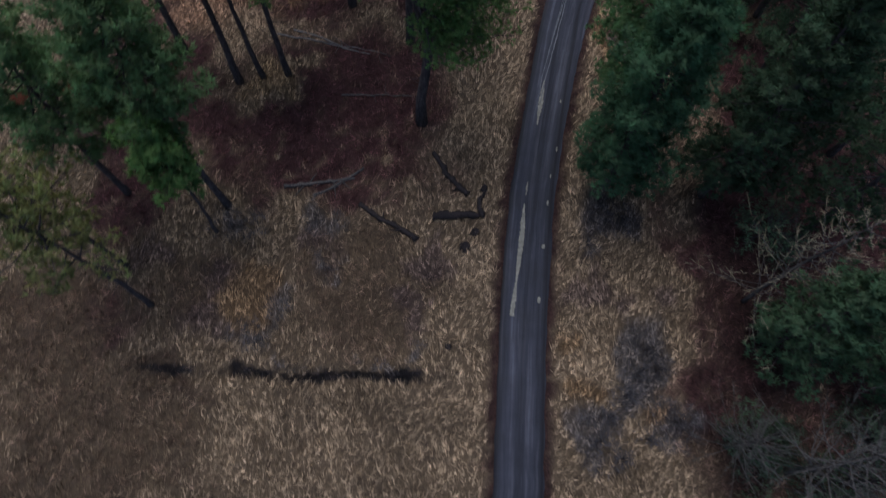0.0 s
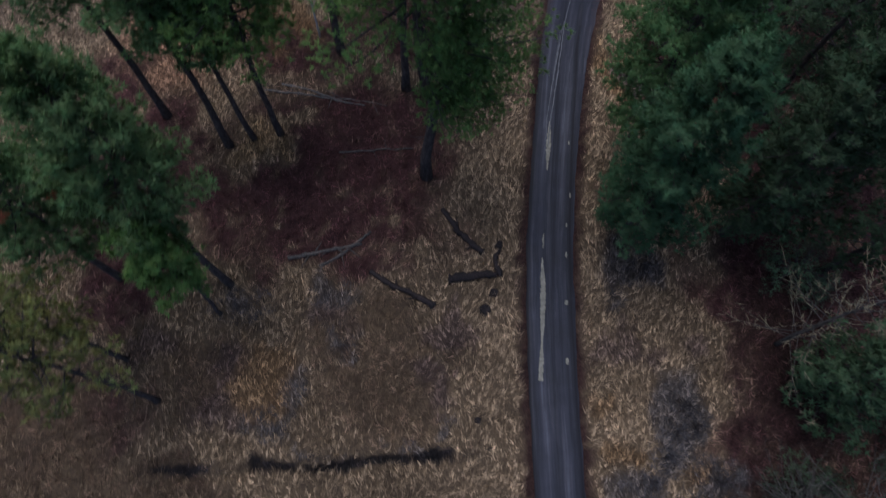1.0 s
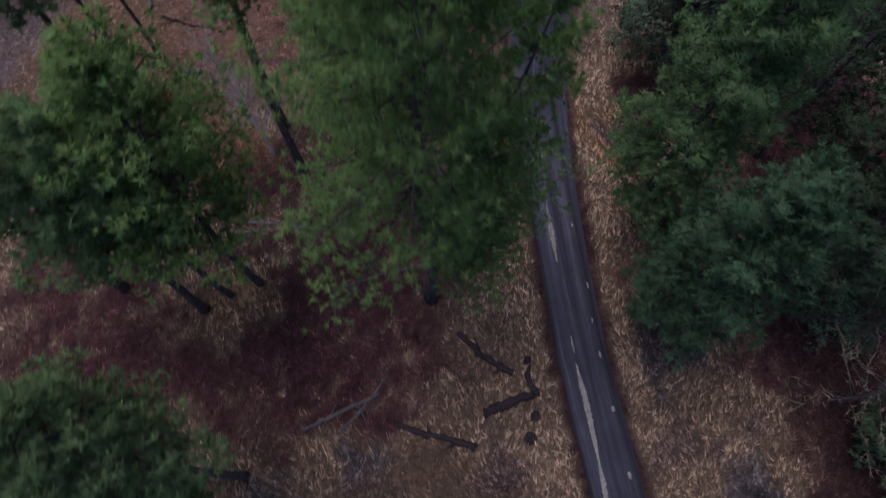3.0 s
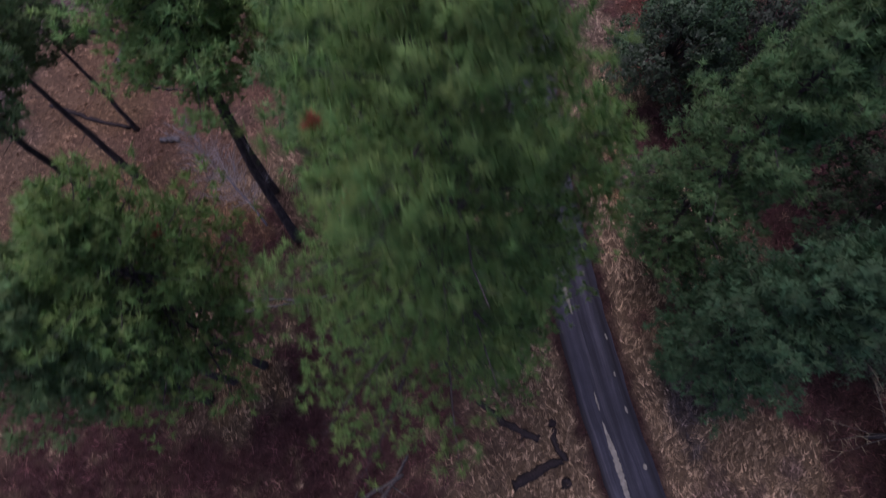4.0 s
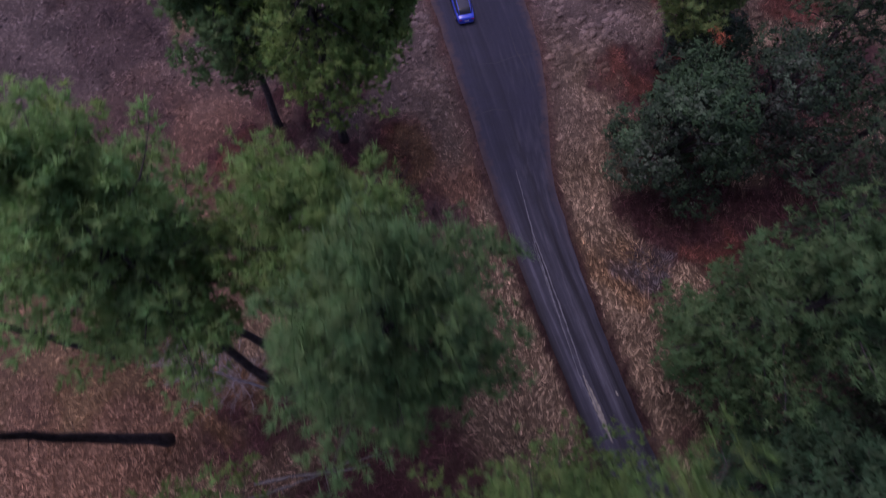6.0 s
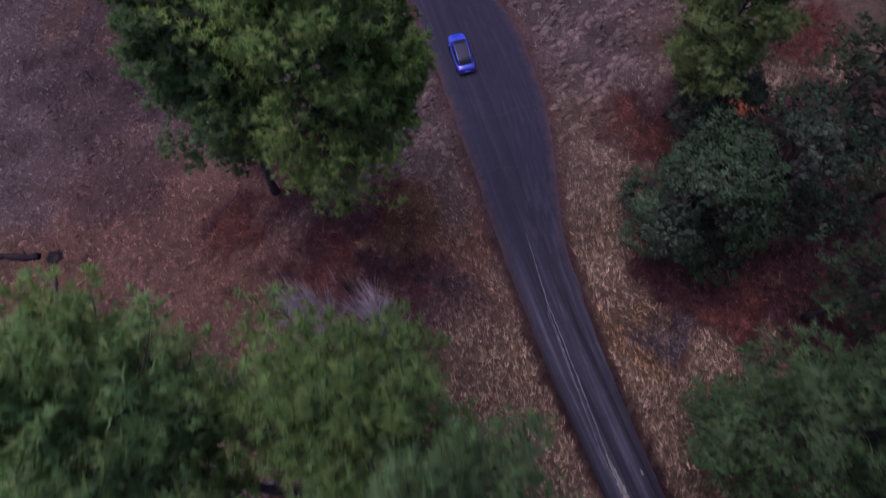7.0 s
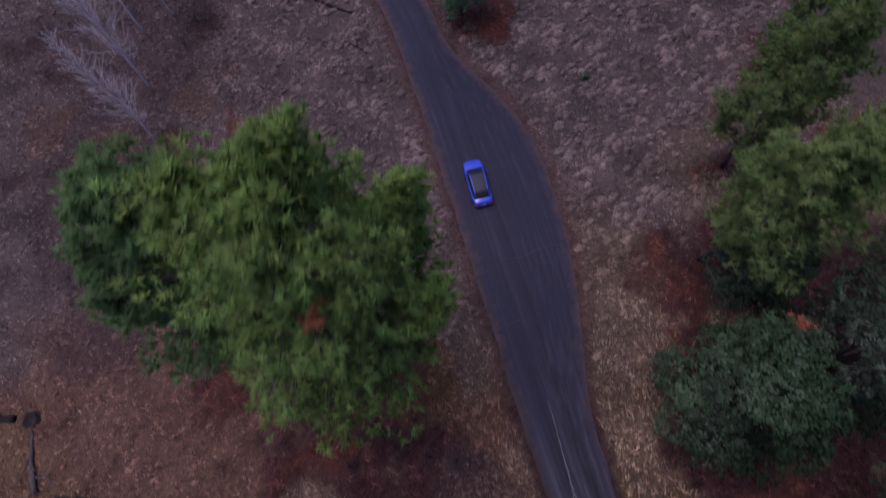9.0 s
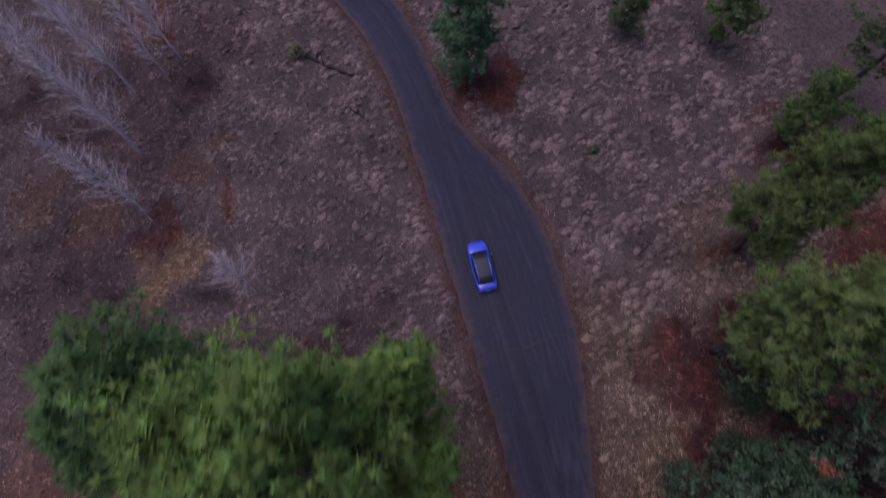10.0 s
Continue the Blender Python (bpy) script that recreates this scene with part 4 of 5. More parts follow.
bare_tree(BIRCH, -11.2, 48.8, 15.0, 3.0, 213, lean=(-0.5, 0.5), limbs=80, rise=1.5, fine=24, stray=0.6, tip=0.006, thick=0.7, slim=0.4, tint=(0.4, 0.38, 0.4))
GREYB = "bare dead tree with long grey crooked branches"
bare_tree(GREYB, 25.9, 14.6, 15.5, 4.6, 210, GREY_WOOD, (0.3, 0.2), 56, 0.25, 1.4, 0.12, "dead_tree", "dead trees", 8, (0.25, 0.22, 0.15), tip=0.024)
bare_tree(GREYB, 27.0, 1.2, 10, 6.0, 211, GREY_WOOD, (0.8, 0.6), 44, 0.45, 2.4, 0.2, "dead_tree", "dead trees", 8, (0.12, 0.117, 0.112), tip=0.02, slim=3.0)
bare_tree(GREYB, 22.6, 3.0, 6, 4.0, 212, GREY_WOOD, (0, 0), 50, 0.5, 1.3, 0.15, "dead_tree", "dead trees", 9, (0.07, 0.069, 0.062))
bare_tree(GREYB, 31.0, 0.5, 7, 4.2, 214, DARK_WOOD, (0, 0), 50, 0.5, 1.3, 0.15, "dead_tree", "dead trees", 9, (0.085, 0.085, 0.08))
SHRUB = "low dark evergreen shrub tangled with grey twigs"
broadleaf(SHRUB, 24.6, 3.2, 3.2, 3.0, 150, DEEP * 0.6, (0, 0), 700, 0.15, group="shrubs", size=0.4, leaf=0.045, count=16)
broadleaf(SHRUB, 29.6, -0.6, 3.6, 3.4, 151, DEEP * 0.6, (0, 0), 800, 0.15, group="shrubs", size=0.4, leaf=0.045, count=16)
broadleaf(SHRUB, 34.0, 3.4, 4.0, 3.4, 152, DEEP * 0.6, (0, 0), 800, 0.15, group="shrubs", size=0.4, leaf=0.045, count=16)
broadleaf(SHRUB, 28.6, 20.5, 4.0, 3.0, 153, DEEP, (0, 0), 700, 0.15, group="shrubs", size=0.4, leaf=0.045, count=16)
broadleaf(SHRUB, 24.0, -2.5, 2.6, 2.4, 154, DEEP * 0.9, (0, 0), 500, 0.15, group="shrubs", size=0.4, leaf=0.045, count=16)

BUSH = "leafless dark grey shrub with tangled twigs in dry grass"
for _i, (_x, _y0, _h, _w) in enumerate(((16.9, 10.4, 1.9, 1.8), (16.0, 8.6, 1.6, 1.5), (14.9, 6.9, 1.5, 1.5), (17.6, 8.9, 1.4, 1.3), (13.4, 5.2, 1.3, 1.3), (12.3, 3.4, 1.4, 1.4), (18.6, 4.8, 1.5, 1.6), (16.4, 3.6, 1.2, 1.2), (14.2, 2.2, 1.2, 1.3))):
    bare_tree(BUSH, _x, _y0, _h, _w, 230 + _i, DARK_WOOD, (0.2, -0.1), 34, 0.7, 0.5, 0.04, "bare_shrub", "bare shrubs", 9, (0.105, 0.10, 0.112) if _i % 3 else (0.06, 0.056, 0.062), 0.7, 0.013, 2.0, "shrub")
PURPLE = "leafless dark purple shrub with dense fine twigs"
for _i, (_x, _y0, _h, _w) in enumerate(((2.9, 60.0, 1.6, 1.7), (4.2, 58.0, 1.8, 1.8), (5.9, 56.0, 1.5, 1.6), (6.4, 58.7, 1.5, 1.5), (0.6, 58.6, 1.3, 1.4), (7.4, 54.6, 1.3, 1.3), (0.2, 83.9, 1.8, 1.9), (1.8, 82.9, 1.5, 1.5), (-6.4, 87.6, 1.6, 1.9), (-9.5, 91.4, 1.6, 1.8), (8.3, 104.8, 1.9, 2.0), (6.0, 102.6, 1.5, 1.6), (13.6, 75.4, 1.0, 1.2), (9.3, 75.0, 1.0, 1.3), (20.6, 41.4, 1.1, 1.1), (20.0, 42.8, 0.9, 0.9))):
    bare_tree(PURPLE, _x, _y0, _h, _w, 250 + _i, DARK_WOOD, (0.1, 0.1), 30, 0.8, 0.4, 0.04, "bare_shrub", "bare shrubs", 10, (0.082, 0.058, 0.066), 0.7, 0.011, 2.0, "shrub")

broadleaf("small yellow-green shrub beside a fallen log", 18.8, 102.2, 1.5, 0.9, 155, YELLOWISH, (0, 0), 160, 0.15, group="shrubs", size=0.3, leaf=0.04, count=12)
broadleaf("small dark shrub in grey heath", 36.9, 76.9, 0.9, 0.5, 156, DEEP, (0, 0), 90, 0.15, group="shrubs", size=0.25, leaf=0.04, count=12)


# ---- fallen wood ----
def log(label, a, b, ra, rb, seed, mat, name="log", stubs=0, group="fallen wood"):
    r = rng_of(seed)
    a, b = np.array((*a, gz(*a))), np.array((*b, gz(*b)))
    ob = tagged(new(name), label, "log", group)
    ob.matrix_world = pose(*a)
    t = np.linspace(0, 1, 18)
    pts = np.array([(*((1 - k) * a + k * b)[:2], 0) for k in t])
    for p in pts:
        p[2] = gz(p[0], p[1])
    rad = (ra + (rb - ra) * t) * (1.3 if mat is DARK_WOOD else 1.1)
    pts[:, 2] += rad * 0.75
    pts[1:-1, :2] += np.cumsum(r.normal(0, 0.05, (16, 2)), 0) * np.sin(t[1:-1] * np.pi)[:, None] + r.normal(0, 0.025, (16, 2))
    s = Shape()
    s.tube(pts - a, rad * r.uniform(0.72, 1.2, 18), 9)
    if stubs:
        for _ in range(stubs):
            k = r.integers(2, 16)
            d = unit(r.normal(size=3) * (1, 1, 0.3) + (0, 0, 0.2)) * r.uniform(0.5, 2.2)
            p = pts[k] - a
            b_ = Shape()
            b_.tube([p, p + d * 0.5 + (0, 0, 0.05), p + d], (rad[k] * 0.45, rad[k] * 0.3, 0.01), 5)
            part("branch", b_.mesh("branch", mat), ob)
    part("stem", s.mesh("stem", mat), ob)
    return ob


def stump(label, x, y, rad, height, seed):
    r = rng_of(seed)
    ob = tagged(new("tree_stump"), label, "stump", "stumps")
    ob.matrix_world = pose(x, y, gz(x, y) - 0.05)
    n, v, tris = 16, [], []
    wob = 1 + r.uniform(-0.15, 0.2, n)
    for z, k in ((0, 1.5), (height * 0.35, 1.1), (height, 1.0), (height - 0.02, 0.8), (height - 0.04, 0.0)):
        for j in range(n):
            a = 2 * np.pi * j / n
            v.append((math.cos(a) * rad * k * wob[j], math.sin(a) * rad * k * wob[j], z + (0.08 * wob[j] if z == height else 0)))
    for i in range(4):
        for j in range(n):
            p, q = i * n + j, i * n + (j + 1) % n
            tris += [(p, q, q + n), (p, q + n, p + n)]
    part("stem", mesh_of("stem", v, tris, DARK_WOOD, True), ob)
    return ob


DLOG, GLOG = "dark damp fallen log lying in dry grass", "weathered grey fallen log with broken branches"
log(DLOG, (-0.5, 28.5), (2.6, 24.2), 0.16, 0.26, 301, DARK_WOOD, stubs=3)
log(DLOG, (-0.5, 22.0), (3.6, 22.1), 0.30, 0.22, 302, DARK_WOOD, stubs=1)
log(DLOG, (3.8, 22.0), (4.1, 24.4), 0.22, 0.14, 303, DARK_WOOD)
log(GLOG, (-13.9, 25.0), (-7.6, 25.8), 0.19, 0.12, 304, GREY_WOOD, stubs=6)
log(GLOG, (-11.2, 24.0), (-6.8, 26.9), 0.15, 0.09, 305, GREY_WOOD, stubs=3)
log(DLOG, (-7.0, 23.2), (-1.9, 19.8), 0.17, 0.24, 306, DARK_WOOD, stubs=3)
log(GLOG, (-16.5, 42.5), (-4.9, 39.7), 0.12, 0.05, 307, BLEACHED, stubs=7)
log(GLOG, (-9.4, 34.9), (-2.6, 34.8), 0.10, 0.06, 308, GREY_WOOD, stubs=3)
log(GLOG, (-14.8, 43.0), (-6.9, 39.8), 0.13, 0.07, 310, BLEACHED, stubs=2)
log(GLOG, (-17.8, 60.9), (-16.2, 60.2), 0.22, 0.22, 311, BLEACHED)
log(DLOG, (-26.0, 79.8), (-19.9, 76.0), 0.15, 0.22, 312, DARK_WOOD, stubs=1)
log(DLOG, (-19.0, 68.7), (-14.2, 65.3), 0.12, 0.05, 313, DARK_WOOD, stubs=5)
log(GLOG, (-20.3, 69.9), (-18.9, 75.0), 0.24, 0.04, 314, GREY_WOOD, stubs=3)
log(GLOG, (-20.0, 71.0), (-18.8, 69.9), 0.10, 0.06, 318, GREY_WOOD, stubs=1)
log(DLOG, (-27.0, 69.4), (-20.2, 63.5), 0.14, 0.16, 315, DARK_WOOD)
log(DLOG, (19.4, 101.8), (22.3, 96.8), 0.14, 0.10, 316, DARK_WOOD, stubs=8)
log(DLOG, (19.8, 94.0), (20.9, 91.3), 0.08, 0.06, 317, DARK_WOOD, stubs=3)
stump("dark rotten tree stump in dry grass", 2.3, 19.3, 0.36, 0.35, 320)
stump("dark rotten tree stump in dry grass", 3.2, 20.6, 0.30, 0.35, 321)
stump("dark rotten tree stump in dry grass", 4.1, 24.8, 0.25, 0.6, 322)
# this dark stump stands in for the shadow of a root hole
stump("dark stump in place of the shadowed root hole of a fallen tree", -18.9, 75.2, 0.5, 0.22, 324)
stump("small dark stump in dry grass", 0.8, 10.6, 0.22, 0.3, 323)


# ---- the car ----
PAINT, _n, _l, _b = material("blue_car_paint")
_b.inputs["Base Color"].default_value = (0.022, 0.058, 0.52, 1)
_b.inputs["Roughness"].default_value, _b.inputs["Metallic"].default_value, _b.inputs["Coat Weight"].default_value, _b.inputs["Coat Roughness"].default_value = 0.32, 0.0, 1.0, 0.05
_k = noise_node(_n, _l, 900, 2, 0.5, place(_n))
bump_node(_n, _l, _k.outputs["Fac"], 0.03, 0.002, _b)
GLASS = simple("tinted_car_glass", (0.012, 0.015, 0.022), 0.35, coat=0.0, spread=0.05)
BLACK_ROOF = simple("black_roof_panel", (0.018, 0.022, 0.040), 0.62, coat=0.0, spread=0.05)
RUBBER = simple("tyre_rubber", (0.018, 0.018, 0.018), 0.85)
ALLOY = simple("alloy_rim", (0.42, 0.42, 0.44), 0.35, metal=0.9)
TRIM = simple("black_plastic_trim", (0.02, 0.02, 0.02), 0.6)
LAMP = simple("clear_lamp_cover", (0.55, 0.56, 0.58), 0.12, coat=0.5)
RED_LAMP = simple("red_lamp_cover", (0.30, 0.010, 0.012), 0.15, coat=0.5)
PLATE = simple("white_plate", (0.6, 0.6, 0.58), 0.5)


def loft(sections, close=True):
    """A skin through sections of equal length, ends closed."""
    bm = bmesh.new()
    rows = [[bm.verts.new(p) for p in s] for s in sections]
    for a, b in zip(rows, rows[1:]):
        for i in range(len(a) - 1):
            bm.faces.new((a[i], a[i + 1], b[i + 1], b[i]))
    if close:
        bm.faces.new(rows[0])
        bm.faces.new(list(reversed(rows[-1])))
    bmesh.ops.recalc_face_normals(bm, faces=bm.faces)
    return bm


def slab(pts, thick, way):
    """A thin panel from a ring of points, thickened along way."""
    bm = bmesh.new()
    a = [bm.verts.new(p) for p in pts]
    f = bm.faces.new(a)
    e = bmesh.ops.extrude_face_region(bm, geom=[f])
    bmesh.ops.translate(bm, verts=[v for v in e["geom"] if isinstance(v, bmesh.types.BMVert)], vec=Vector(way) * thick)
    bmesh.ops.recalc_face_normals(bm, faces=bm.faces)
    return bm


def rounded_box(sx, sy, sz, at, bevel=0.02):
    bm = bmesh.new()
    bmesh.ops.create_cube(bm, size=1)
    bmesh.ops.scale(bm, vec=(sx, sy, sz), verts=bm.verts)
    bmesh.ops.bevel(bm, geom=list(bm.edges), offset=bevel, segments=2, affect="EDGES")
    bmesh.ops.translate(bm, vec=at, verts=bm.verts)
    return bm


def build_car(x, y, turn):
    """A blue saloon with a dark roof; it points along +y of its own axes."""
    car = tagged(new("car"), "blue four-door saloon car with black roof, on the asphalt road", "car")
    car.matrix_world = pose(x, y, road_z(x, y) + 0.01, 0, 0, turn) @ Matrix.Diagonal((0.98, 0.98, 1, 1))
    # body: station, half width, deck height, sill height
    rows = ((-2.26, 0.62, 0.72, 0.42), (-2.22, 0.76, 0.90, 0.34), (-2.05, 0.84, 0.97, 0.26), (-1.6, 0.90, 0.99, 0.22), (-0.9, 0.915, 0.96, 0.20), (0.0, 0.92, 0.94, 0.19), (0.8, 0.915, 0.94, 0.20),
            (1.2, 0.905, 0.93, 0.21), (1.6, 0.89, 0.87, 0.23), (1.95, 0.83, 0.80, 0.25), (2.15, 0.72, 0.72, 0.28), (2.26, 0.55, 0.62, 0.36))
    secs = []
    for sy, w, z, b in rows:
        half = [(w * 0.86, b), (w * 0.97, b + 0.10), (w, b + (z - b) * 0.45), (w * 0.985, z - 0.14), (w * 0.93, z - 0.04), (w * 0.80, z), (w * 0.42, z + 0.025)]
        secs.append([(-a, sy, c) for a, c in half] + [(0, sy, z + 0.03)] + [(a, sy, c) for a, c in reversed(half)])
    body = bm_part("body", loft(secs), PAINT, car, "blue painted body", True)
    # cabin: station, half width at roof, roof height
    cab = ((-1.78, 0.66, 0.985), (-1.15, 0.63, 1.30), (-0.75, 0.645, 1.375), (-0.2, 0.66, 1.41), (0.25, 0.66, 1.40), (0.48, 0.66, 1.36), (1.22, 0.74, 0.955))
    secs = []
    for sy, w, z in cab:
        wb = 0.83 if -1.7 < sy < 1.2 else 0.76
        secs.append([(-wb, sy, 0.92), (-(wb + w) / 2 - 0.02, sy, (0.92 + z) / 2), (-w, sy, z - 0.02), (-w * 0.6, sy, z + 0.01), (0, sy, z + 0.02), (w * 0.6, sy, z + 0.01), (w, sy, z - 0.02), ((wb + w) / 2 + 0.02, sy, (0.92 + z) / 2), (wb, sy, 0.92)])
    cabin = bm_part("cabin", loft(secs), GLASS, car, "dark tinted windows all round", True)
    secs = [[(-w * 0.98, sy, z - 0.012), (-w * 0.6, sy, z + 0.026), (0, sy, z + 0.036), (w * 0.6, sy, z + 0.026), (w * 0.98, sy, z - 0.012)] for sy, w, z in ((-1.15, 0.63, 1.30), (-0.75, 0.645, 1.375), (-0.2, 0.66, 1.41), (0.25, 0.66, 1.40), (0.45, 0.66, 1.365))]
    bm_part("roof", loft(secs, False), BLACK_ROOF, car, "glossy black roof panel", True)
    for s in (-1, 1):
        # pillars and roof rails in body colour
        bm_part("roof_rail", loft([[(s * (w + 0.005), sy, z - 0.045), (s * (w + 0.02), sy, z - 0.005), (s * (w - 0.05), sy, z + 0.020), (s * (w - 0.06), sy, z - 0.01)] for sy, w, z in cab]), PAINT, car, "blue roof rail and pillar", True)
        for name, y0 in (("front_wheel", 1.38), ("rear_wheel", -1.36)):
            bm = bmesh.new()
            prof = ((0.20, -0.10), (0.30, -0.105), (0.325, -0.07), (0.33, 0.0), (0.325, 0.07), (0.30, 0.105), (0.20, 0.10))
            rings = []
            for i in range(20):
                a = 2 * math.pi * i / 20
                rings.append([bm.verts.new((s * (0.84 + o), y0 + math.cos(a) * rr, 0.33 + math.sin(a) * rr)) for rr, o in prof])
            for i in range(20):
                p, q = rings[i], rings[(i + 1) % 20]
                for j in range(len(prof) - 1):
                    bm.faces.new((p[j], p[j + 1], q[j + 1], q[j]))
            bmesh.ops.recalc_face_normals(bm, faces=bm.faces)
            wheel = bm_part(name, bm, RUBBER, car, "black tyre", True)
            bm = bmesh.new()
            for i in range(5):
                a = 2 * math.pi * i / 5
                c0, c1 = (math.cos(a - 0.2), math.sin(a - 0.2)), (math.cos(a + 0.2), math.sin(a + 0.2))
                vs = [bm.verts.new((s * 0.93, y0 + c * rr, 0.33 + d * rr)) for (c, d), rr in ((c0, 0.04), (c1, 0.04), (c1, 0.205), (c0, 0.205))]
                bm.faces.new(vs)
            e = bmesh.ops.extrude_face_region(bm, geom=list(bm.faces))
            bmesh.ops.translate(bm, verts=[v for v in e["geom"] if isinstance(v, bmesh.types.BMVert)], vec=(-s * 0.04, 0, 0))
            bmesh.ops.recalc_face_normals(bm, faces=bm.faces)
            bm_part("rim", bm, ALLOY, wheel, "silver alloy rim")
        mirror = bm_part("side_mirror", rounded_box(0.20, 0.11, 0.13, (s * 1.0, 0.78, 0.98), 0.03), PAINT, car, "blue mirror housing", True)
        bm_part("mirror_glass", rounded_box(0.15, 0.012, 0.09, (s * 1.0, 0.722, 0.98), 0.004), GLASS, mirror)
        bm_part("headlight", loft([[(s * a, yy, z - 0.05), (s * (a + 0.16), yy - 0.16, z - 0.03), (s * (a + 0.17), yy - 0.20, z + 0.05), (s * a, yy - 0.06, z + 0.045)] for a, yy, z in ((0.42, 2.255, 0.62), (0.56, 2.19, 0.64))]), LAMP, car, "clear headlight")
        bm_part("tail_light", rounded_box(0.32, 0.10, 0.12, (s * 0.62, -2.215, 0.80), 0.02), RED_LAMP, car, "dark red tail light")
        for y0 in (0.30, -0.72):
            bm_part("door_handle", rounded_box(0.03, 0.17, 0.03, (s * 0.925, y0 - 0.2, 0.80), 0.008), TRIM, car)
        bm_part("door_seam", loft([[(s * 0.922, yy, z), (s * 0.928, yy, z), (s * 0.928, yy + 0.012, z), (s * 0.922, yy + 0.012, z)] for yy, z in ((-0.22, 0.30), (-0.22, 0.60), (-0.25, 0.78))]), TRIM, car)
    bm_part("rear_bumper", rounded_box(1.40, 0.10, 0.20, (0, -2.24, 0.45), 0.04), PAINT, car, "blue rear bumper", True)
    bm_part("front_grille", rounded_box(0.80, 0.05, 0.20, (0, 2.25, 0.48), 0.02), TRIM, car, "black front grille")
    bm_part("number_plate", rounded_box(0.48, 0.015, 0.11, (0, -2.285, 0.66), 0.004), PLATE, car, "pale blank plate")
    bm_part("bootlid_seam", rounded_box(1.25, 0.012, 0.008, (0, -1.74, 1.015), 0.002), TRIM, car)
    bm_part("bonnet_seam", rounded_box(1.30, 0.012, 0.008, (0, 1.26, 0.958), 0.002), TRIM, car)
    return car


build_car(21.72, 72.95, -19.0)


# ---- low growth: counted by nobody ----
def scatter(x0, x1, y0, y1, per_m2, seed):
    r = rng_of(seed)
    k = int((x1 - x0) * (y1 - y0) * per_m2)
    return r.uniform(x0, x1, k), r.uniform(y0, y1, k), r


def in_sight(x, y):
    """The strip of land that the flight passes over."""
    mid = np.interp(y, (-10, 20, 60, 120), (0, 0, 14, 30))
    side = np.interp(y, (-10, 0, 120), (34, 40, 46))
    return (x < mid + side) & (x > mid - side - np.interp(y, (15, 35, 90, 110), (0, 14, 14, 0)))


def growth(name, label, x, y, colour, r, blades, length, width, lean, up, mat, root_spread=0.07, wind=0.0, dome=0.0):
    k = len(x)
    z = ground_z(x, y)
    c = np.c_[x, y, z - 0.02]
    a = 1.35 + 0.5 * fan_noise(x, y, 9, 45)
    blow = np.c_[np.cos(a), np.sin(a), np.zeros(k)] * wind
    d = unit(np.concatenate([r.normal(size=(k, blades, 2)) * lean, np.full((k, blades, 1), up) * r.uniform(0.5, 1.2, (k, blades, 1))], 2) + r.normal(size=(k, 1, 3)) * (0.22, 0.22, 0) + blow[:, None])
    l = length * r.uniform(0.5, 1.2, (k, blades, 1)) * r.uniform(0.7, 1.2, (k, 1, 1))
    side = unit(np.cross(d, r.normal(size=(k, blades, 3)))) * width
    root = c[:, None] + r.normal(0, root_spread, (k, blades, 3)) * (1, 1, 0)
    v = np.stack([root - side, root + side, root + d * l], 2).reshape(-1, 3)
    i = np.arange(k * blades) * 3
    face = unit(np.array((0, 0, 1.0)) + r.normal(size=(k, 3)) * 0.3)
    face = unit(np.repeat(face, blades * 3, 0) + dome * np.repeat(((root - c[:, None]) / root_spread * 0.6 * (1, 1, 0)).reshape(-1, 3), 3, 0) + np.repeat(d.reshape(-1, 3), 3, 0) * 0.35)
    me = mesh_of(name, v, upward(v, np.c_[i, i + 1, i + 2], face), mat, True)
    set_normals(me, face)
    set_colour(me, "tint", np.repeat(colour, blades * 3, 0))
    return tagged(new(name, me), label, "undergrowth", kind="stuff")


def dry_grass():
    x, y, r = scatter(-56, 66, -10, 120, 37, 401)
    c, bare = cover(x, y)
    keep = in_sight(x, y) & (off_road(x, y) > 0.55) & (r.uniform(size=len(x)) > bare * 0.93) & (r.uniform(size=len(x)) > np.clip((y - 50) / 18, 0, 0.78 + 0.16 * np.clip((x - 10) / 8, 0, 1)))
    wide = 1 + 0.8 * np.clip((y - 50) / 12, 0, 1)
    clump = fan_noise(x / wide, y / wide * 1.3, 0.62, 41) + 0.6 * fan_noise(x / wide, y / wide, 0.33, 46)
    keep &= clump > -0.3 + r.uniform(-0.35, 0.35, len(x))
    x, y, c, clump = x[keep], y[keep], c[keep], clump[keep]
    shade = (0.5 + 2.35 * r.uniform(0, 1, len(x)) ** 1.9) * np.clip(1 + 0.55 * clump, 0.4, 2.0)
    calm = np.clip((y - 46) / 14, 0, 1)
    shade = shade * (1 - calm) + (0.6 + 1.2 * r.uniform(0, 1, len(x)) ** 1.4) * np.clip(1.1 + 0.6 * clump, 0.4, 2.2) * calm
    growth("dry_grass", "dry tan grass tufts all over the clearing", x, y, c * shade[:, None], r, 3, (0.40 + 0.24 * np.clip((62 - y) / 16, 0, 1))[:, None, None], 0.029, 0.22, 0.6, DRY, 0.06, wind=0.6)


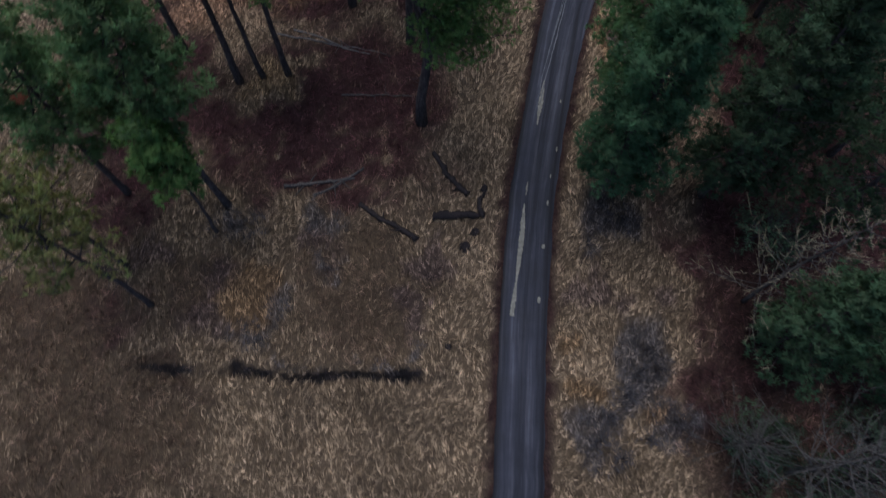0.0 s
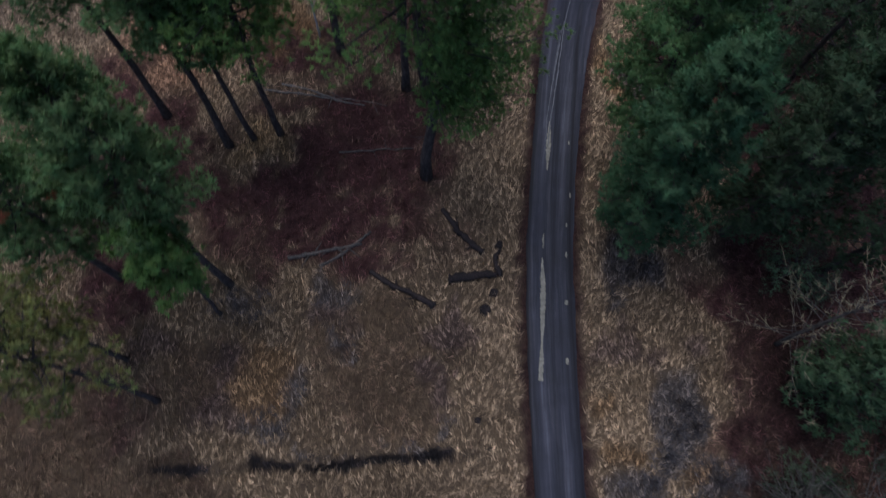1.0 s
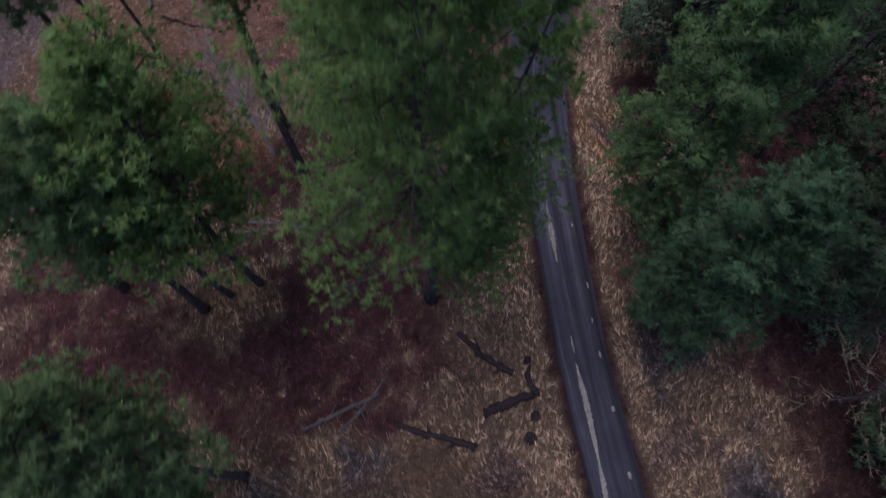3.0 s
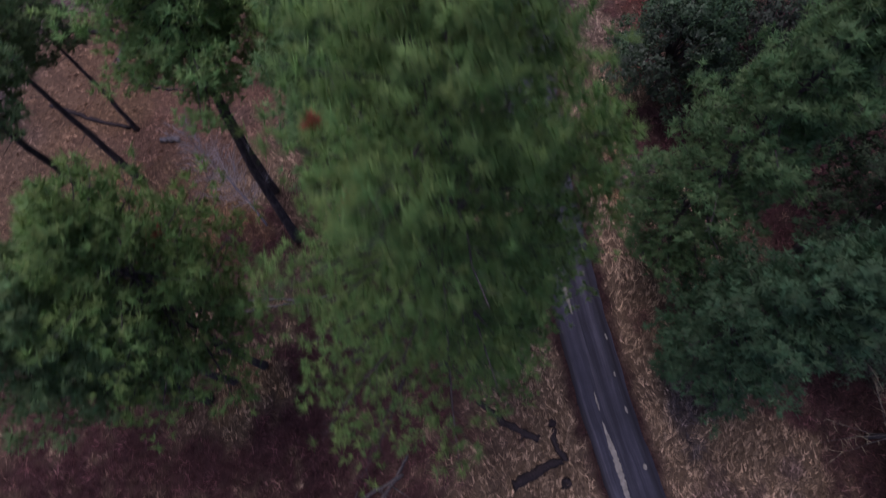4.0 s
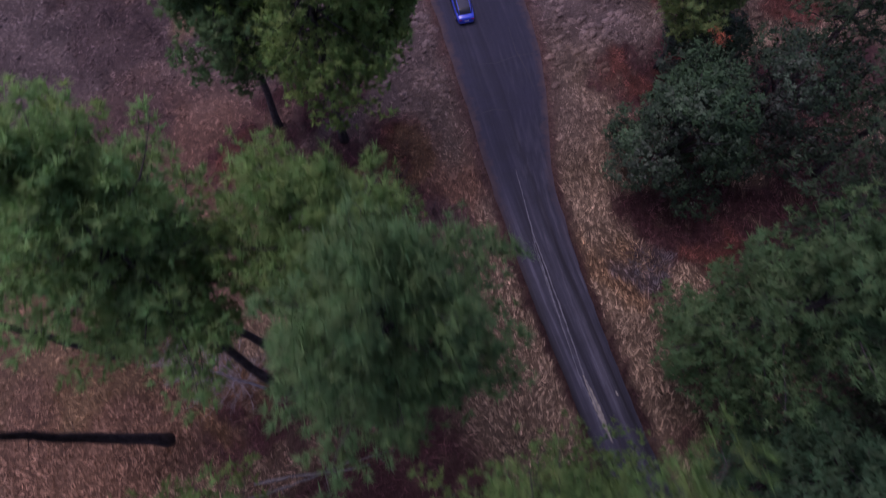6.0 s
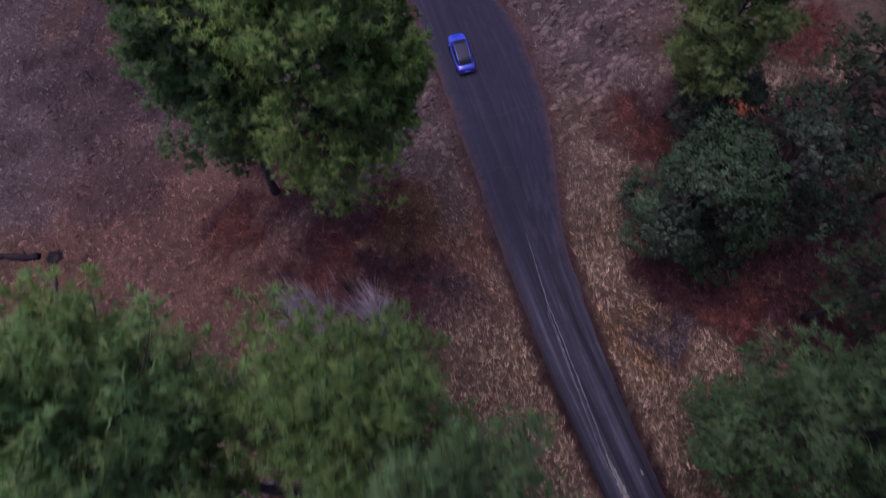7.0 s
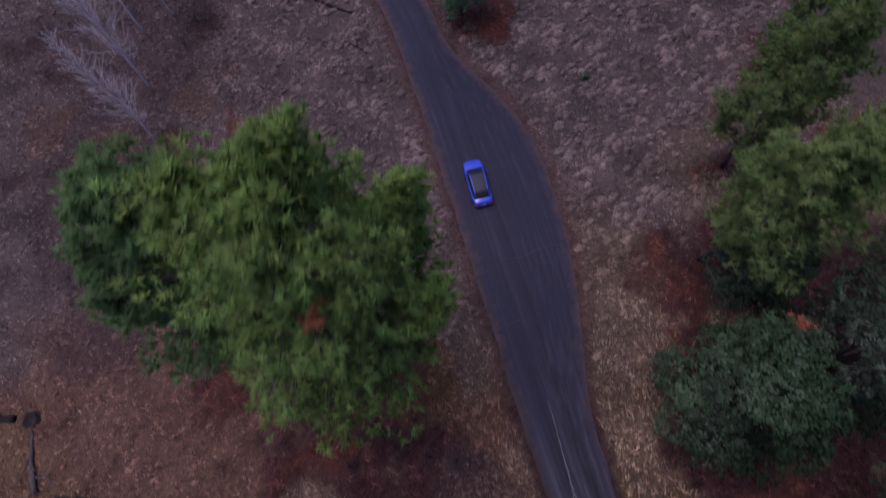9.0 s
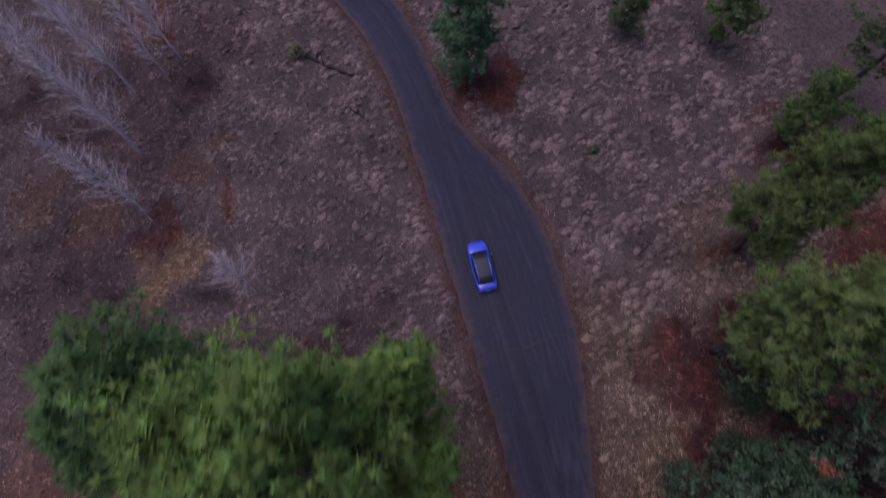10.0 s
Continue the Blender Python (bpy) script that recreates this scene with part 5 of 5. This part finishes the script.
def mounds(x, y, c, r):
    """Low uneven cushions of dense heath, wider than deep."""
    k, n = len(x), 5
    a = np.linspace(0, 2 * np.pi, n, endpoint=False)
    w = (0.14 + 0.38 * r.uniform(0, 1, (k, 1)) ** 1.7) * np.clip(0.7 + (x[:, None] - 8) / 40, 0.6, 1.05)
    rings = []
    for q, h in ((1.0, -0.05), (0.62, 0.36)):
        rad = w * q * (1 + r.uniform(-0.45, 0.45, (k, n)))
        rings.append(np.stack([np.cos(a) * rad * 1.3, np.sin(a) * rad * 0.85, w * h * 1.3 * (1 + r.uniform(-0.35, 0.35, (k, n)))], 2))
    top = np.stack([np.zeros(k), np.zeros(k), w[:, 0] * r.uniform(0.5, 0.9, k)], 1)[:, None]
    v = np.concatenate(rings + [top], 1) + np.c_[x, y, ground_z(x, y)][:, None]
    one = []
    for j in range(n):
        p, q = j, (j + 1) % n
        one += [(p, q, q + n), (p, q + n, p + n)]
    one += [(n + j, n + (j + 1) % n, 2 * n) for j in range(n)]
    tris = (np.array(one)[None] + (np.arange(k) * (2 * n + 1))[:, None, None]).reshape(-1, 3)
    me = mesh_of("heath_mounds", v.reshape(-1, 3), tris, GROUND, True)
    set_colour(me, "cover", np.repeat(c * r.uniform(0.85, 1.55, (k, 1)), 2 * n + 1, 0))
    tagged(new("heath_mounds", me), "low grey-mauve mounds of dry heath", "undergrowth", kind="stuff")


def heath():
    x, y, r = scatter(-52, 70, 46, 124, 3.2, 402)
    c, bare = cover(x, y)
    clump = fan_noise(x, y, 1.6, 21) + 0.6 * fan_noise(x, y, 0.7, 22)
    keep = in_sight(x, y) & (off_road(x, y) > 0.5) & (bare < 0.6) & (clump > 0.15) & (r.uniform(size=len(x)) < np.clip((y - 46) / 18, 0, 1))
    x, y, c = x[keep], y[keep], c[keep]
    growth("heath", "low grey-brown heath clumps", x, y, c * ((0.7 + 1.2 * r.uniform(0, 1, len(x)) ** 2) * np.clip(1 + 0.5 * fan_noise(x, y, 2.6, 42), 0.5, 1.8))[:, None] * (1.0, 0.97, 1.0), r, 9, 0.32, 0.034, 1.0, 0.7, DRY, 0.24)
    # larger pale cushions among them
    x, y, r = scatter(-46, 70, 50, 124, 5.5, 405)
    c, bare = cover(x, y)
    keep = in_sight(x, y) & (off_road(x, y) > 0.8) & (bare < 0.5) & (fan_noise(x, y, 5, 23) + 0.5 * fan_noise(x, y, 2, 24) > r.uniform(-0.7, 0.7, len(x))) & (r.uniform(size=len(x)) < np.clip((y - 52) / 18, 0, 1)) & (r.uniform(size=len(x)) < np.clip(0.35 + (x + 4) / 26, 0.35, 1))
    x, y, c = x[keep], y[keep], c[keep]
    growth("heath_cushions", "pale mauve-grey cushions of dry heath", x, y, c * (1.35 + 0.85 * r.uniform(0, 1, (len(x), 1))), r, 12, 0.26, 0.032, 1.0, 0.9, DRY, 0.17, dome=1.0)
    mounds(x, y, c, r)


def brush():
    x, y, r = scatter(-54, 66, -8, 118, 9, 403)
    c, bare = cover(x, y)
    keep = in_sight(x, y) & (off_road(x, y) > 0.9) & (r.uniform(size=len(x)) < bare)
    x, y, c = x[keep], y[keep], c[keep]
    growth("brush", "sparse dark red twigs over needle litter", x, y, c * (0.5 + 2.8 * r.uniform(0, 1, (len(x), 1)) ** 2) * np.clip(1 + 0.5 * fan_noise(x, y, 2.2, 43), 0.4, 1.8)[:, None] * (1.05, 0.95, 1.0), r, 5, 0.8, 0.017, 0.8, 0.7, TWIG)


def grey_shrubs():
    xs, ys = [], []
    r = rng_of(404)
    for colour, px_, py_, rx, ry in PATCHES:
        if colour is GREY:
            k = int(rx * ry * 34)
            a, q = r.uniform(0, 6.28, k), np.sqrt(r.uniform(0, 1.2, k))
            xs.append(px_ + np.cos(a) * q * rx)
            ys.append(py_ + np.sin(a) * q * ry)
    x, y = np.concatenate(xs), np.concatenate(ys)
    keep = off_road(x, y) > 0.7
    x, y = x[keep], y[keep]
    growth("shrubs", "leafless grey-violet shrubs", x, y, GREY * (0.3 + 1.8 * r.uniform(0, 1, (len(x), 1)) ** 1.5), r, 14, 0.75, 0.011, 0.9, 0.8, TWIG)


dry_grass()
heath()
brush()
grey_shrubs()
